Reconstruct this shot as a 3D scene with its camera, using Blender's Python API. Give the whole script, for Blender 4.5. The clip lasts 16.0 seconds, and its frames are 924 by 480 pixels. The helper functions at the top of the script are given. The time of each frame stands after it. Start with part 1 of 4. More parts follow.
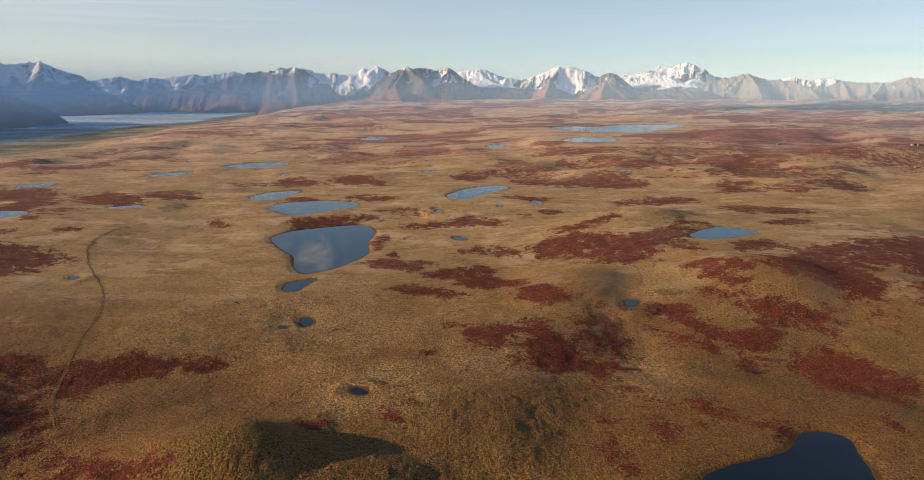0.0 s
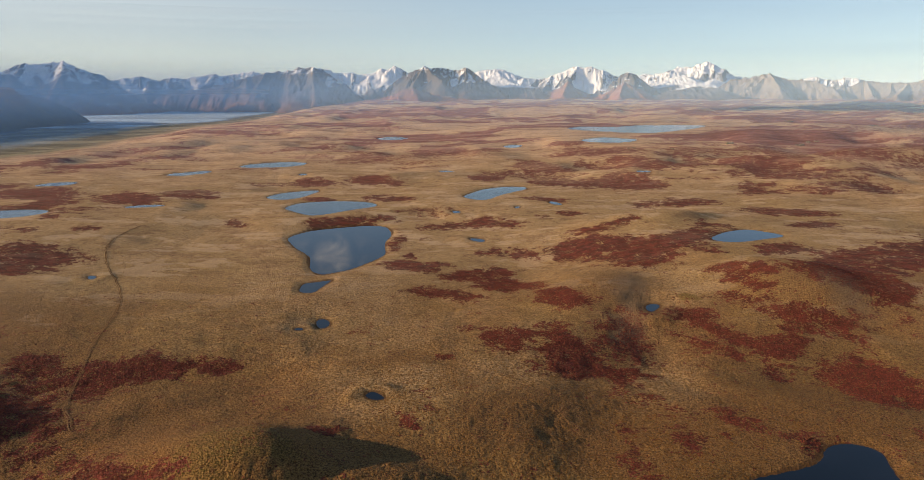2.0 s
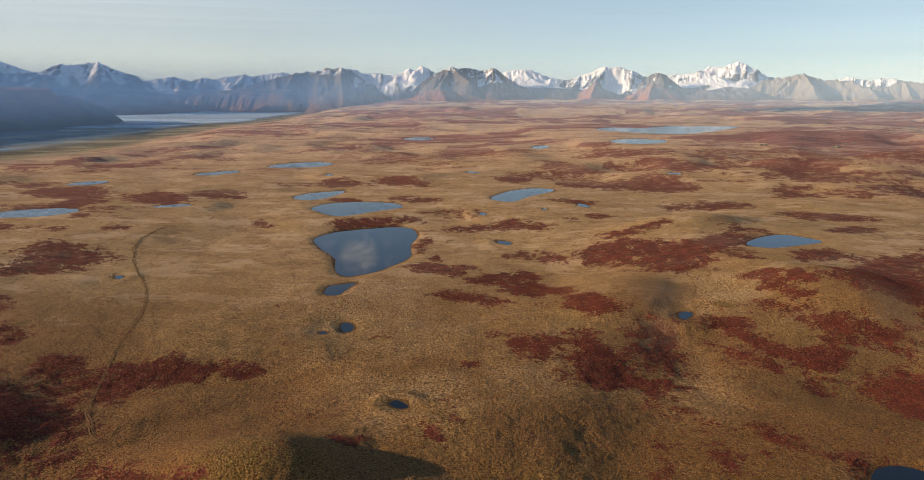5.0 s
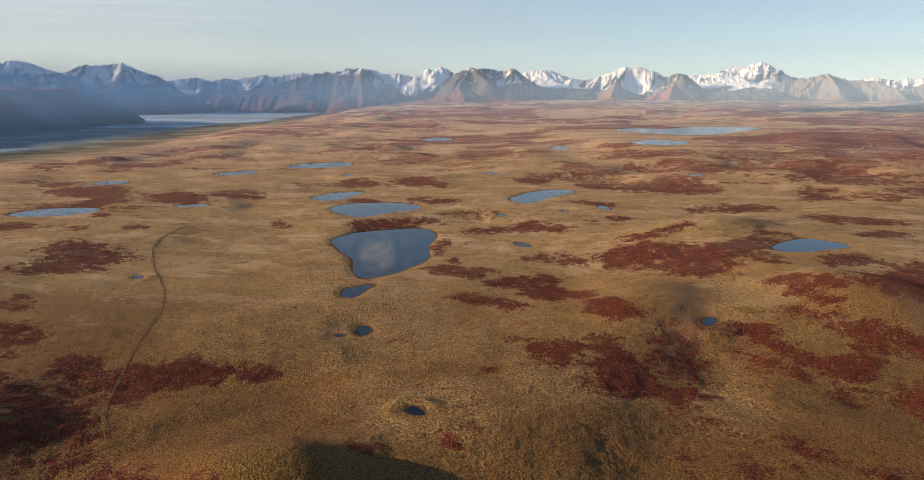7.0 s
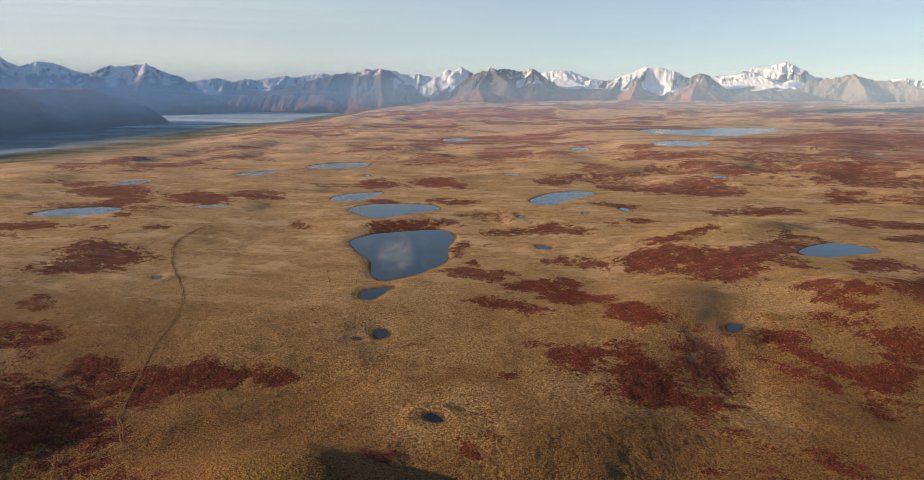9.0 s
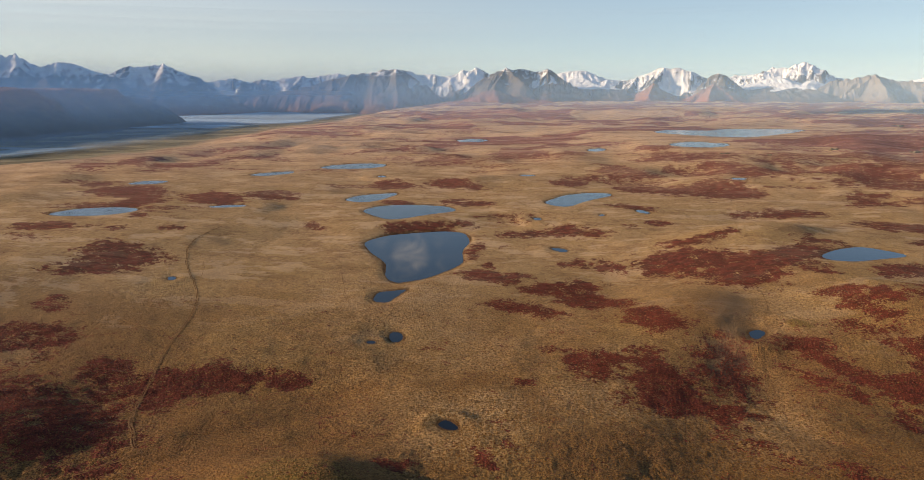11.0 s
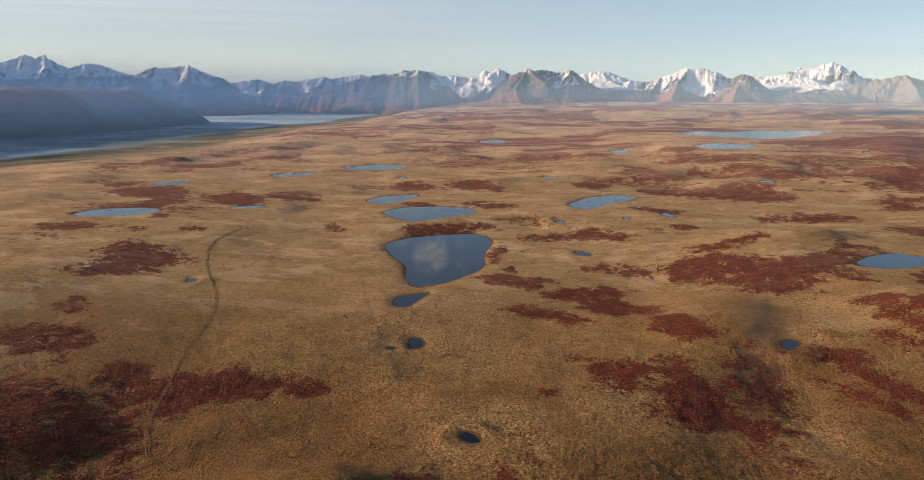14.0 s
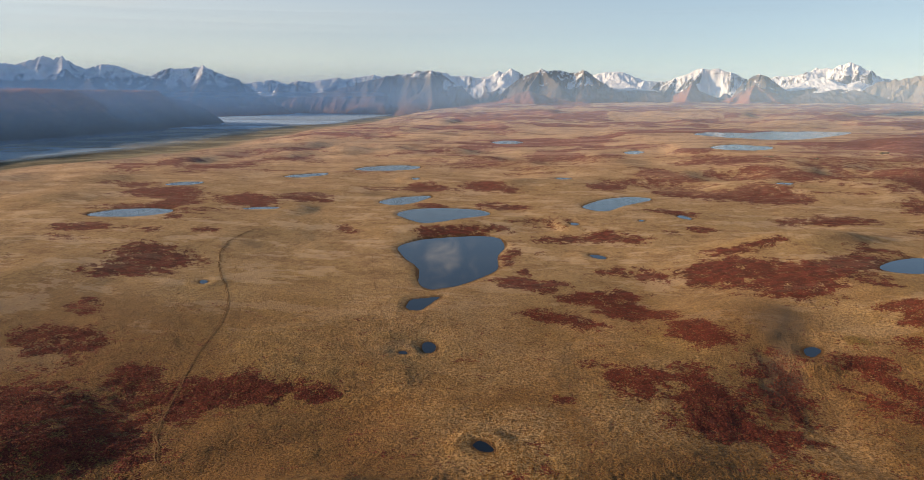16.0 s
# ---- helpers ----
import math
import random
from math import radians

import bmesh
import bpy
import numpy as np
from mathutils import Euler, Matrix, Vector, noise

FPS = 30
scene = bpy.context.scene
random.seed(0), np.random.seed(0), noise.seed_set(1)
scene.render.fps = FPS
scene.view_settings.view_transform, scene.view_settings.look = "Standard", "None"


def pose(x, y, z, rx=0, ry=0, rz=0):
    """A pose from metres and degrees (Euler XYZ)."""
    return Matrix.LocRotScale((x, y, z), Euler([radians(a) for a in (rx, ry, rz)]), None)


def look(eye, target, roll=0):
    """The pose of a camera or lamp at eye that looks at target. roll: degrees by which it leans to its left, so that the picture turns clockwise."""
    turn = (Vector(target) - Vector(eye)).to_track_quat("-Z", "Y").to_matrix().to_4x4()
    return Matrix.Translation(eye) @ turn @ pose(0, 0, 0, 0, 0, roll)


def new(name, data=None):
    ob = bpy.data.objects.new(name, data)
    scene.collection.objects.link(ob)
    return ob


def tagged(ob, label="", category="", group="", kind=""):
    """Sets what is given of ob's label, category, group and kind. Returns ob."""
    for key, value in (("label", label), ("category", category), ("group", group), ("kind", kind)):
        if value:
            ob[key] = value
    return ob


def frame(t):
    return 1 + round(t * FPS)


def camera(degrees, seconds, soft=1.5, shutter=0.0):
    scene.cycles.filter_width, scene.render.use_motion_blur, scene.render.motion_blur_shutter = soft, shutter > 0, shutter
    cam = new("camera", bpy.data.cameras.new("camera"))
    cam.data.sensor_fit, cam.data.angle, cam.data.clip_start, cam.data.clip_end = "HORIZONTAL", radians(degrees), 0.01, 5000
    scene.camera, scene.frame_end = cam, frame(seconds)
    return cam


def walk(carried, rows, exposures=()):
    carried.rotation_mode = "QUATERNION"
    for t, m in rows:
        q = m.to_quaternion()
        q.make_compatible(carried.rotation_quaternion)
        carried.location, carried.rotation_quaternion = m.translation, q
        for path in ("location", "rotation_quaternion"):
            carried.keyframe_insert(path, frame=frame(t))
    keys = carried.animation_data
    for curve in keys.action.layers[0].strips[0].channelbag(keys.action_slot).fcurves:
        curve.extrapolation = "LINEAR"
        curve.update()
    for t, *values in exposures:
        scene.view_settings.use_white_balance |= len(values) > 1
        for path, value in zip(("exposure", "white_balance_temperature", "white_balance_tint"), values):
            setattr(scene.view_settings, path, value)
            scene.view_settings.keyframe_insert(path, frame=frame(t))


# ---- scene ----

# ---------------------------------------------------------------- camera
cam = camera(68.8, 16.0, 0.38)
# seconds, x, y, z, tilt, heading, lean
ROWS = [
    (0, 0.00, 0.00, 100.00, 77.425, -0.118, -0.096),
    (1, -0.26, 2.31, 100.01, 77.416, 0.573, -0.086),
    (2, -0.50, 4.62, 100.03, 77.413, 1.322, -0.076),
    (3, -0.75, 6.93, 100.05, 77.419, 2.077, -0.066),
    (4, -1.01, 9.24, 100.07, 77.428, 2.777, -0.056),
    (5, -1.31, 11.56, 100.08, 77.441, 3.557, -0.048),
    (6, -1.63, 13.87, 100.09, 77.458, 4.346, -0.040),
    (7, -1.99, 16.19, 100.10, 77.474, 5.133, -0.034),
    (8, -2.40, 18.51, 100.11, 77.493, 6.004, -0.028),
    (9, -2.86, 20.83, 100.12, 77.513, 6.737, -0.024),
    (10, -3.36, 23.14, 100.13, 77.532, 7.390, -0.021),
    (11, -3.90, 25.45, 100.14, 77.552, 8.007, -0.019),
    (12, -4.48, 27.76, 100.15, 77.572, 8.618, -0.019),
    (13, -5.10, 30.05, 100.17, 77.593, 9.189, -0.019),
    (14, -5.73, 32.33, 100.21, 77.614, 9.774, -0.021),
    (15, -6.39, 34.59, 100.25, 77.635, 10.278, -0.023),
    (16, -7.04, 36.82, 100.31, 77.658, 10.860, -0.025),
]
walk(cam, [(t, pose(x, y, z, rx, 0, rz) @ pose(0, 0, 0, 0, 0, lean)) for t, x, y, z, rx, rz, lean in ROWS],
     exposures=[(0.0, 0.74, 6950, 12.5), (16.0, 0.74, 7000, 13)])

# ---------------------------------------------------------------- light
SUN_ELEVATION = 13.5
SUN_WAY = Vector((-0.985, -0.15, 0.0)).normalized()
world = bpy.data.worlds.new("sky")
scene.world = world
world.use_nodes = True
wn, wl = world.node_tree.nodes, world.node_tree.links
sky = wn.new("ShaderNodeTexSky")
sky.sky_type, sky.sun_disc = "NISHITA", False
sky.sun_elevation = radians(SUN_ELEVATION)
sky.sun_rotation = math.atan2(SUN_WAY.x, SUN_WAY.y)
sky.altitude, sky.air_density, sky.dust_density, sky.ozone_density = 1500, 0.9, 0.1, 1.5
# a few thin wisps of cloud above the range, which the great lake mirrors
WISP_WAY = (-0.210, 0.949, 0.235)
coord = wn.new("ShaderNodeTexCoord")


def world_math(op, a, b, vector=False):
    n = wn.new("ShaderNodeVectorMath" if vector else "ShaderNodeMath")
    n.operation = op
    for v, k in ((a, 0), (b, 1)):
        if hasattr(v, "links"):
            wl.new(v, n.inputs[k])
        else:
            n.inputs[k].default_value = v
    return n.outputs["Value"] if op == "DOT_PRODUCT" else n.outputs[0]


def world_ramp(v, lo, hi, top):
    n = wn.new("ShaderNodeMapRange")
    n.interpolation_type = "SMOOTHSTEP"
    wl.new(v, n.inputs["Value"])
    for k, x in (("From Min", lo), ("From Max", hi), ("To Max", top)):
        n.inputs[k].default_value = x
    return n.outputs[0]


near_wisp = world_math("DOT_PRODUCT", coord.outputs["Generated"], WISP_WAY, True)
curl = wn.new("ShaderNodeTexNoise")
curl.inputs["Scale"].default_value, curl.inputs["Detail"].default_value, curl.inputs["Distortion"].default_value = 26.0, 6.0, 1.6
wl.new(world_math("MULTIPLY", coord.outputs["Generated"], (1.0, 1.0, 1.5), True), curl.inputs["Vector"])
wisp = world_math("MULTIPLY", world_ramp(curl.outputs["Fac"], 0.47, 0.75, 1.0), world_ramp(near_wisp, 0.9975, 0.9999, 0.30))
wisp = world_math("ADD", wisp, world_math("MULTIPLY", world_ramp(near_wisp, 0.9994, 0.99996, 0.65), world_ramp(curl.outputs["Fac"], 0.3, 0.6, 1.0)))
height = wn.new("ShaderNodeSeparateXYZ")
wl.new(coord.outputs["Generated"], height.inputs[0])
wisp = world_math("MULTIPLY", wisp, world_ramp(height.outputs["Z"], 0.19, 0.225, 1.0))
# a thin bright veil low over the horizon, with faint level streaks
streaks = wn.new("ShaderNodeTexNoise")
streaks.inputs["Scale"].default_value, streaks.inputs["Detail"].default_value = 3.0, 5.0
wl.new(world_math("MULTIPLY", coord.outputs["Generated"], (1.0, 1.0, 22.0), True), streaks.inputs["Vector"])
low_sky = world_math("SUBTRACT", 0.52, world_ramp(height.outputs["Z"], 0.09, 0.22, 0.46))
veiled = wn.new("ShaderNodeMix")
veiled.data_type = "RGBA"
wl.new(world_math("ADD", low_sky, world_ramp(streaks.outputs["Fac"], 0.45, 0.8, 0.12)), veiled.inputs[0])
wl.new(sky.outputs[0], veiled.inputs[6])
veil_tint = wn.new("ShaderNodeMix")
veil_tint.data_type = "RGBA"
wl.new(world_ramp(world_math("MULTIPLY", height.outputs["X"], -1.0), -0.25, 0.75, 1.0), veil_tint.inputs[0])
veil_tint.inputs[6].default_value, veil_tint.inputs[7].default_value = (2.65, 3.55, 4.3, 1), (4.25, 4.05, 3.65, 1)
wl.new(veil_tint.outputs[2], veiled.inputs[7])
cloudy = wn.new("ShaderNodeMix")
cloudy.data_type = "RGBA"
wl.new(wisp, cloudy.inputs[0])
wl.new(veiled.outputs[2], cloudy.inputs[6])
cloudy.inputs[7].default_value = (5.5, 5.5, 5.6, 1)
wl.new(cloudy.outputs[2], wn["Background"].inputs[0])
wn["Background"].inputs[1].default_value = 0.098

sun = new("sun", bpy.data.lights.new("sun", "SUN"))
sun.data.energy, sun.data.angle, sun.data.color = 4.5, radians(0.8), (1.0, 0.76, 0.50)
e = radians(SUN_ELEVATION)
sun.matrix_world = look((0, 0, 900), Vector((0, 0, 900)) - Vector((SUN_WAY.x * math.cos(e), SUN_WAY.y * math.cos(e), math.sin(e))))


# ---------------------------------------------------------------- plan: terrain as a function of x and y
def lattice(ix, iy, seed):
    h = (ix.astype(np.int64) * 374761393 + iy.astype(np.int64) * 668265263 + seed * 974711) & 0xFFFFFFFF
    h = ((h ^ (h >> 13)) * 1274126177) & 0xFFFFFFFF
    return ((h ^ (h >> 16)) & 0xFFFFFF) / float(0xFFFFFF) * 2 - 1


def vnoise(x, y, size, seed):
    """Smooth noise from -1 to 1 with features of that size in metres."""
    x, y = x / size + seed * 7.31, y / size - seed * 3.17
    ix, iy = np.floor(x), np.floor(y)
    fx, fy = x - ix, y - iy
    fx, fy = fx * fx * fx * (fx * (fx * 6 - 15) + 10), fy * fy * fy * (fy * (fy * 6 - 15) + 10)
    a, b = lattice(ix, iy, seed), lattice(ix + 1, iy, seed)
    c, d = lattice(ix, iy + 1, seed), lattice(ix + 1, iy + 1, seed)
    return (a + (b - a) * fx) * (1 - fy) + (c + (d - c) * fx) * fy


def fbm(x, y, size, seed, octaves=4, gain=0.5):
    total, amp, norm = 0.0, 1.0, 0.0
    for k in range(octaves):
        total = total + amp * vnoise(x, y, size / 2 ** k, seed + k)
        norm, amp = norm + amp, amp * gain
    return total / norm


def step(a, b, v):
    v = np.clip((v - a) / (b - a), 0, 1)
    return v * v * (3 - 2 * v)


def rounded(points, times=3):
    """A closed outline with its corners cut, as an array of points."""
    p = np.array(points, float)
    for _ in range(times):
        q = np.roll(p, -1, 0)
        p = np.stack([p * 0.8 + q * 0.2, p * 0.2 + q * 0.8], 1).reshape(-1, 2)
    return p


def oval(x, y, rx, ry, turn, count=20):
    a = np.arange(count) * 2 * np.pi / count
    r = 1 + 0.10 * np.sin(2 * a + x) + 0.07 * np.sin(3 * a + y)
    c, s = math.cos(radians(turn)), math.sin(radians(turn))
    u, v = rx * r * np.cos(a), ry * r * np.sin(a)
    return np.stack([x + c * u - s * v, y + s * u + c * v], 1)


def outline_distance(x, y, ring):
    """Distance to a closed outline, negative within it."""
    best, inside = np.full(x.shape, 1e18), np.zeros(x.shape, bool)
    for (ax, ay), (bx, by) in zip(ring, np.roll(ring, -1, 0)):
        ex, ey = bx - ax, by - ay
        k = np.clip(((x - ax) * ex + (y - ay) * ey) / (ex * ex + ey * ey + 1e-12), 0, 1)
        best = np.minimum(best, (x - ax - k * ex) ** 2 + (y - ay - k * ey) ** 2)
        crosses = (ay > y) != (by > y)
        inside ^= crosses & (x < ex * (y - ay) / (ey if abs(ey) > 1e-9 else 1e-9) + ax)
    return np.where(inside, -1, 1) * np.sqrt(best)


# name, water level, shoreline
LAKES = [
    ("lake", -7, rounded([(-141.1, 487), (-130.7, 519), (-95.5, 537), (-73, 532), (-64.3, 509), (-67.7, 475), (-60.3, 433), (-75, 402), (-92.6, 380), (-106.2, 411), (-112.9, 438), (-127.6, 457)])),
    ("pond", -6.5, rounded([(-97.2, 354), (-98.5, 368), (-91.7, 371), (-82.1, 377), (-85.2, 364), (-88.1, 350), (-94.4, 350)])),
    ("lake", -3, rounded([(-173.3, 593), (-165.3, 623), (-135, 635), (-101.1, 629), (-89.3, 606), (-109.3, 586), (-137.1, 554), (-156.5, 571)])),
    ("lake", -4, rounded([(-210.8, 658), (-201.9, 691), (-168.6, 713), (-163.7, 698), (-178.3, 650), (-193.8, 644)])),
    ("lake", 0, rounded([(-320, 883), (-310, 933), (-271.9, 956), (-239.1, 947), (-233.2, 917), (-263.1, 882)])),
    ("lake", 0, rounded([(-378, 798), (-370, 827), (-336, 851), (-330, 826), (-350, 798)])),
    ("lake", -1, rounded([(-219.2, 1437), (-183.3, 1499), (-143.7, 1452), (-159.3, 1401), (-194.7, 1394)])),
    ("pond", -1, rounded([(-16.9, 650), (5.2, 698), (27.5, 719), (51.2, 715), (51.2, 697), (22.4, 661), (7.5, 628), (-6.4, 632)])),
    ("pond", 7, rounded([(147.9, 429), (166, 450), (183.1, 458), (194.4, 446), (199.3, 436), (178.3, 425), (161.7, 417), (149.9, 420)])),
    ("lake", 15, rounded([(173.2, 1171), (219.4, 1244), (280.7, 1197), (261, 1142), (214.3, 1105), (180.1, 1131)])),
    ("lake", 15, rounded([(184.9, 1511), (249.7, 1620), (309, 1567), (370, 1656), (473, 1667), (556, 1650), (465, 1502), (343, 1351), (264.9, 1402)])),
    ("pond", 5, rounded([(38.9, 1161), (66.9, 1211), (80, 1172), (55.3, 1125)])),
    ("lake", -2, rounded([(64.3, 164.6), (76.8, 169.8), (94, 176.6), (101.5, 186.1), (109, 187.5), (115.7, 183.6), (112.7, 173.7), (113, 162.6), (102.8, 150.1), (74.2, 145.5), (63.4, 155.3)])),
    ("lake", 1, rounded([(-423, 521), (-415, 549), (-384, 561), (-360, 559), (-354, 542), (-371, 519), (-404, 513)])),
    ("pond", 1, rounded([(-465, 703), (-461, 724), (-441, 728), (-443, 708)])),
]

# small pools in hollows
POOLS = [
    ("pond", -8.1, oval(-73.3, 305.8, 6.1, 3.5, -71)),
    ("pond", -1.0, oval(-35.0, 214.8, 3.5, 2.5, -30)),
    ("pond", -3.1, oval(84.4, 318.3, 5.9, 3.3, 69)),
    ("pond", -5.4, oval(-222.2, 374.0, 4.5, 2, -52)),
    ("pond", -6.2, oval(-0.7, 480.7, 7.6, 4.1, -55)),
    ("pond", -0.6, oval(69.8, 609.7, 9.9, 4.9, -75)),
    ("pond", -2.7, oval(-18.6, 574.9, 5.8, 3.6, -87)),
    ("pond", -7.3, oval(-82.1, 296.2, 2.2, 1.7, -46)),
    ("pond", -0.7, oval(-294.2, 588.0, 15.2, 7, 18)),
    ("pond", 1.5, oval(-38.9, 833.3, 9, 8.3, -67)),
    ("pond", 7.3, oval(191.8, 787.0, 9.7, 7.7, 50)),
    ("pond", -0.3, oval(-455.4, 719.2, 15.1, 10.7, 39)),
    ("pond", -1.1, oval(34.7, 590.8, 4.7, 2.6, 86)),
    ("pond", 0.1, oval(-210.8, 809.7, 9.1, 5.4, -67)),
]


def lake_levels(x, y):
    """The lie of the land that the lakes give, and how calm it is near them."""
    total, weight, calm = np.zeros(x.shape), np.full(x.shape, 0.02), np.ones(x.shape)
    for _, level, ring in LAKES:
        cx, cy = ring.mean(0)
        size = np.ptp(ring, 0).max() / 2
        reach = 25 + 0.06 * math.hypot(cx, cy)
        d = np.maximum(0, np.hypot(x - cx, y - cy) - size) / reach
        w = 1 / (0.3 + d * d) ** 1.5
        total, weight = total + w * level, weight + w
        calm = np.minimum(calm, step(0, 2.2, d))
    return total / weight, calm


# mounds and ridges: x, y, half length, half width, turn, height, how much shorter the eastern side is
HILLS = [
    (-66, 166, 36, 23, 5, 10, 0.8),
    (-57, 164, 19, 17, 0, 2.6, 0.8),
    (-25, 160, 18, 12, 10, 3.2, 1),
    (-172, 185, 28, 26, 0, 2.6, 1),
    (-190, 188, 64, 42, 0, 8, 0.75),
    (-20, 196, 34, 40, 0, 2.2, 1.7),
    (133, 500, 58, 30, 15, 8, 0.8),
    (158, 340, 44, 32, -62, 8.5, 0.95),
    (60, 352, 38, 36, -80, 4.0, 0.85),
    (620, 1275, 330, 60, 3, 13, 1),
    (620, 910, 330, 70, 14, 18, 1),
    (300, 2600, 420, 120, 0, 18, 1),
    (-60, 800, 64, 38, 0, 4.8, 1),
]

# swales and gullies: depth, half width, course
GULLIES = [
    (1.8, 24, [(77.2, 301), (58.8, 255.9), (48.4, 221.7), (46.8, 195), (48.1, 164.4), (47.6, 148.3)]),
    (1.2, 9, [(76.9, 280.6), (72.8, 246.4), (76.2, 227.7), (90.4, 209.6), (100.4, 181.7)]),
    (2.6, 18, [(-189.7, 204.5), (-161.5, 220.1), (-140.9, 227.4), (-116.7, 235.2), (-90.7, 242.3)]),
    (0.5, 8, [(-79.6, 334), (-77.5, 306), (-63.5, 270.5), (-65.1, 248.1), (-74.8, 226.4), (-90.6, 212.3), (-100.9, 199.7)]),
    (1.6, 20, [(146, 409), (100, 359), (82.8, 310)]),
    (2.0, 18, [(187.1, 260.5), (170.9, 283), (122.9, 241.5), (102.3, 214.7)]),
]


def course_distance(x, y, course):
    best = np.full(x.shape, 1e9)
    for (ax, ay), (bx, by) in zip(course[:-1], course[1:]):
        ex, ey = bx - ax, by - ay
        k = np.clip(((x - ax) * ex + (y - ay) * ey) / (ex * ex + ey * ey), 0, 1)
        best = np.minimum(best, np.hypot(x - ax - k * ex, y - ay - k * ey))
    return best


def bell(x, y, cx, cy, rx, ry, turn):
    c, s = math.cos(radians(turn)), math.sin(radians(turn))
    u, v = (c * (x - cx) + s * (y - cy)) / rx, (-s * (x - cx) + c * (y - cy)) / ry
    return np.sqrt(u * u + v * v)


def valley_depth(x, y):
    """0 on the upland, 1 on the floor of the great valley."""
    edge = -560 + 60 * vnoise(x, y, 400, 91) - 0.05 * (y - 1500) * (y > 1500) - (1200 - np.minimum(y, 1200)) * 0.25
    return step(0, 380, edge - x)


def land(x, y):
    r = np.hypot(x, y)
    far = step(500, 2500, r)
    h, calm = lake_levels(x, y)
    swell = 3.0 * vnoise(x, y, 170, 11) * (1 + 0.8 * far) + 2.6 * vnoise(x, y, 66, 12) * (1 + 1.3 * step(450, 1200, r)) + 5 * far * vnoise(x, y, 420, 14)
    # the plateau that the track crosses is smooth
    level_ground = 1 - 0.7 * np.exp(-bell(x, y, -245, 480, 110, 190, 0) ** 2)
    h = h + swell * level_ground * (0.15 + 0.85 * calm) * (1 - 0.85 * valley_depth(x, y)) + 0.6 * vnoise(x, y, 27, 13) * level_ground * (0.35 + 0.65 * calm)
    h = h + 0.22 * vnoise(x, y, 10, 15) * (1 - step(1000, 2000, r)) + 0.17 * vnoise(x, y, 4, 16) * (1 - step(300, 700, r))
    # low terracettes where the wet slope creeps
    h = h + (0.06 + 0.34 * np.exp(-bell(x, y, -140, 300, 75, 60, 15) ** 2)) * vnoise(x * 0.28 + 0.1 * y, y, 4.2, 18) * (1 - step(330, 520, r))
    h = h + 0.17 * np.abs(vnoise(x, y, 2.1, 17)) * (1 - step(200, 380, r))
    for cx, cy, rx, ry, turn, up, lee in HILLS:
        near = (np.abs(x - cx) < 2.4 * max(1, lee) * max(rx, ry)) & (np.abs(y - cy) < 2.4 * max(rx, ry))
        if near.any():
            xs, ys = x[near], y[near]
            wob = 1 + 0.10 * vnoise(xs, ys, max(8, 0.8 * min(rx, ry)), 21) + 0.02 * vnoise(xs, ys, max(5, 0.3 * min(rx, ry)), 22)
            xs = np.where(xs > cx, cx + (xs - cx) / lee, xs)
            q = bell(xs, ys, cx, cy, rx, ry, turn) * wob
            h[near] += up * np.exp(-1.3 * q ** 2.4)
    for deep, wide, course in GULLIES:
        c = np.array(course)
        lo, hi = c.min(0) - 3 * wide, c.max(0) + 3 * wide
        near = (x > lo[0]) & (x < hi[0]) & (y > lo[1]) & (y < hi[1])
        if near.any():
            xs, ys = x[near], y[near]
            d = course_distance(xs + 4 * vnoise(xs, ys, 22, 25), ys + 4 * vnoise(xs, ys, 22, 26), course)
            h[near] -= deep * np.exp(-(d / wide) ** 2)
    h = h - 22 * valley_depth(x, y) + 42 * step(1900, 3500, r) * step(-1100, -450, x)
    bank = []
    for _, level, ring in LAKES + POOLS:
        lo, hi = ring.min(0), ring.max(0)
        span = 0.5 * (hi - lo).max() + min(30, 4 + 0.6 * (hi - lo).max())
        near = (x > lo[0] - span) & (x < hi[0] + span) & (y > lo[1] - span) & (y < hi[1] + span)
        if near.any():
            xs, ys = x[near], y[near]
            d = outline_distance(xs, ys, ring)
            size = min(9.0, 0.25 * (hi - lo).min() + 1.0)
            d = d + 0.16 * size * vnoise(xs, ys, size * (1.2 + math.hypot(*lo) / 300), 31) + 0.25 * vnoise(xs, ys, 1.8, 32) * (math.hypot(*lo) < 600)
            shore = level + np.clip(0.16 * d, -1.6, 0.8)
            free = h[near] + np.maximum(0, level + 0.3 - h[near]) * (1 - step(0.25 * span, 0.95 * span, d))
            h[near] = np.where(d < 0, shore, shore + (free - shore) * step(0.1 * size, span * 0.95, d))
            bank.append((near, d, shore, min(26.0, span)))
    # where two basins overlap, each keeps its own low bank
    for near, d, shore, wide in bank:
        h[near] = np.where(d < 0, shore, shore + (h[near] - shore) * step(-0.25 * wide, wide, d))
    return h


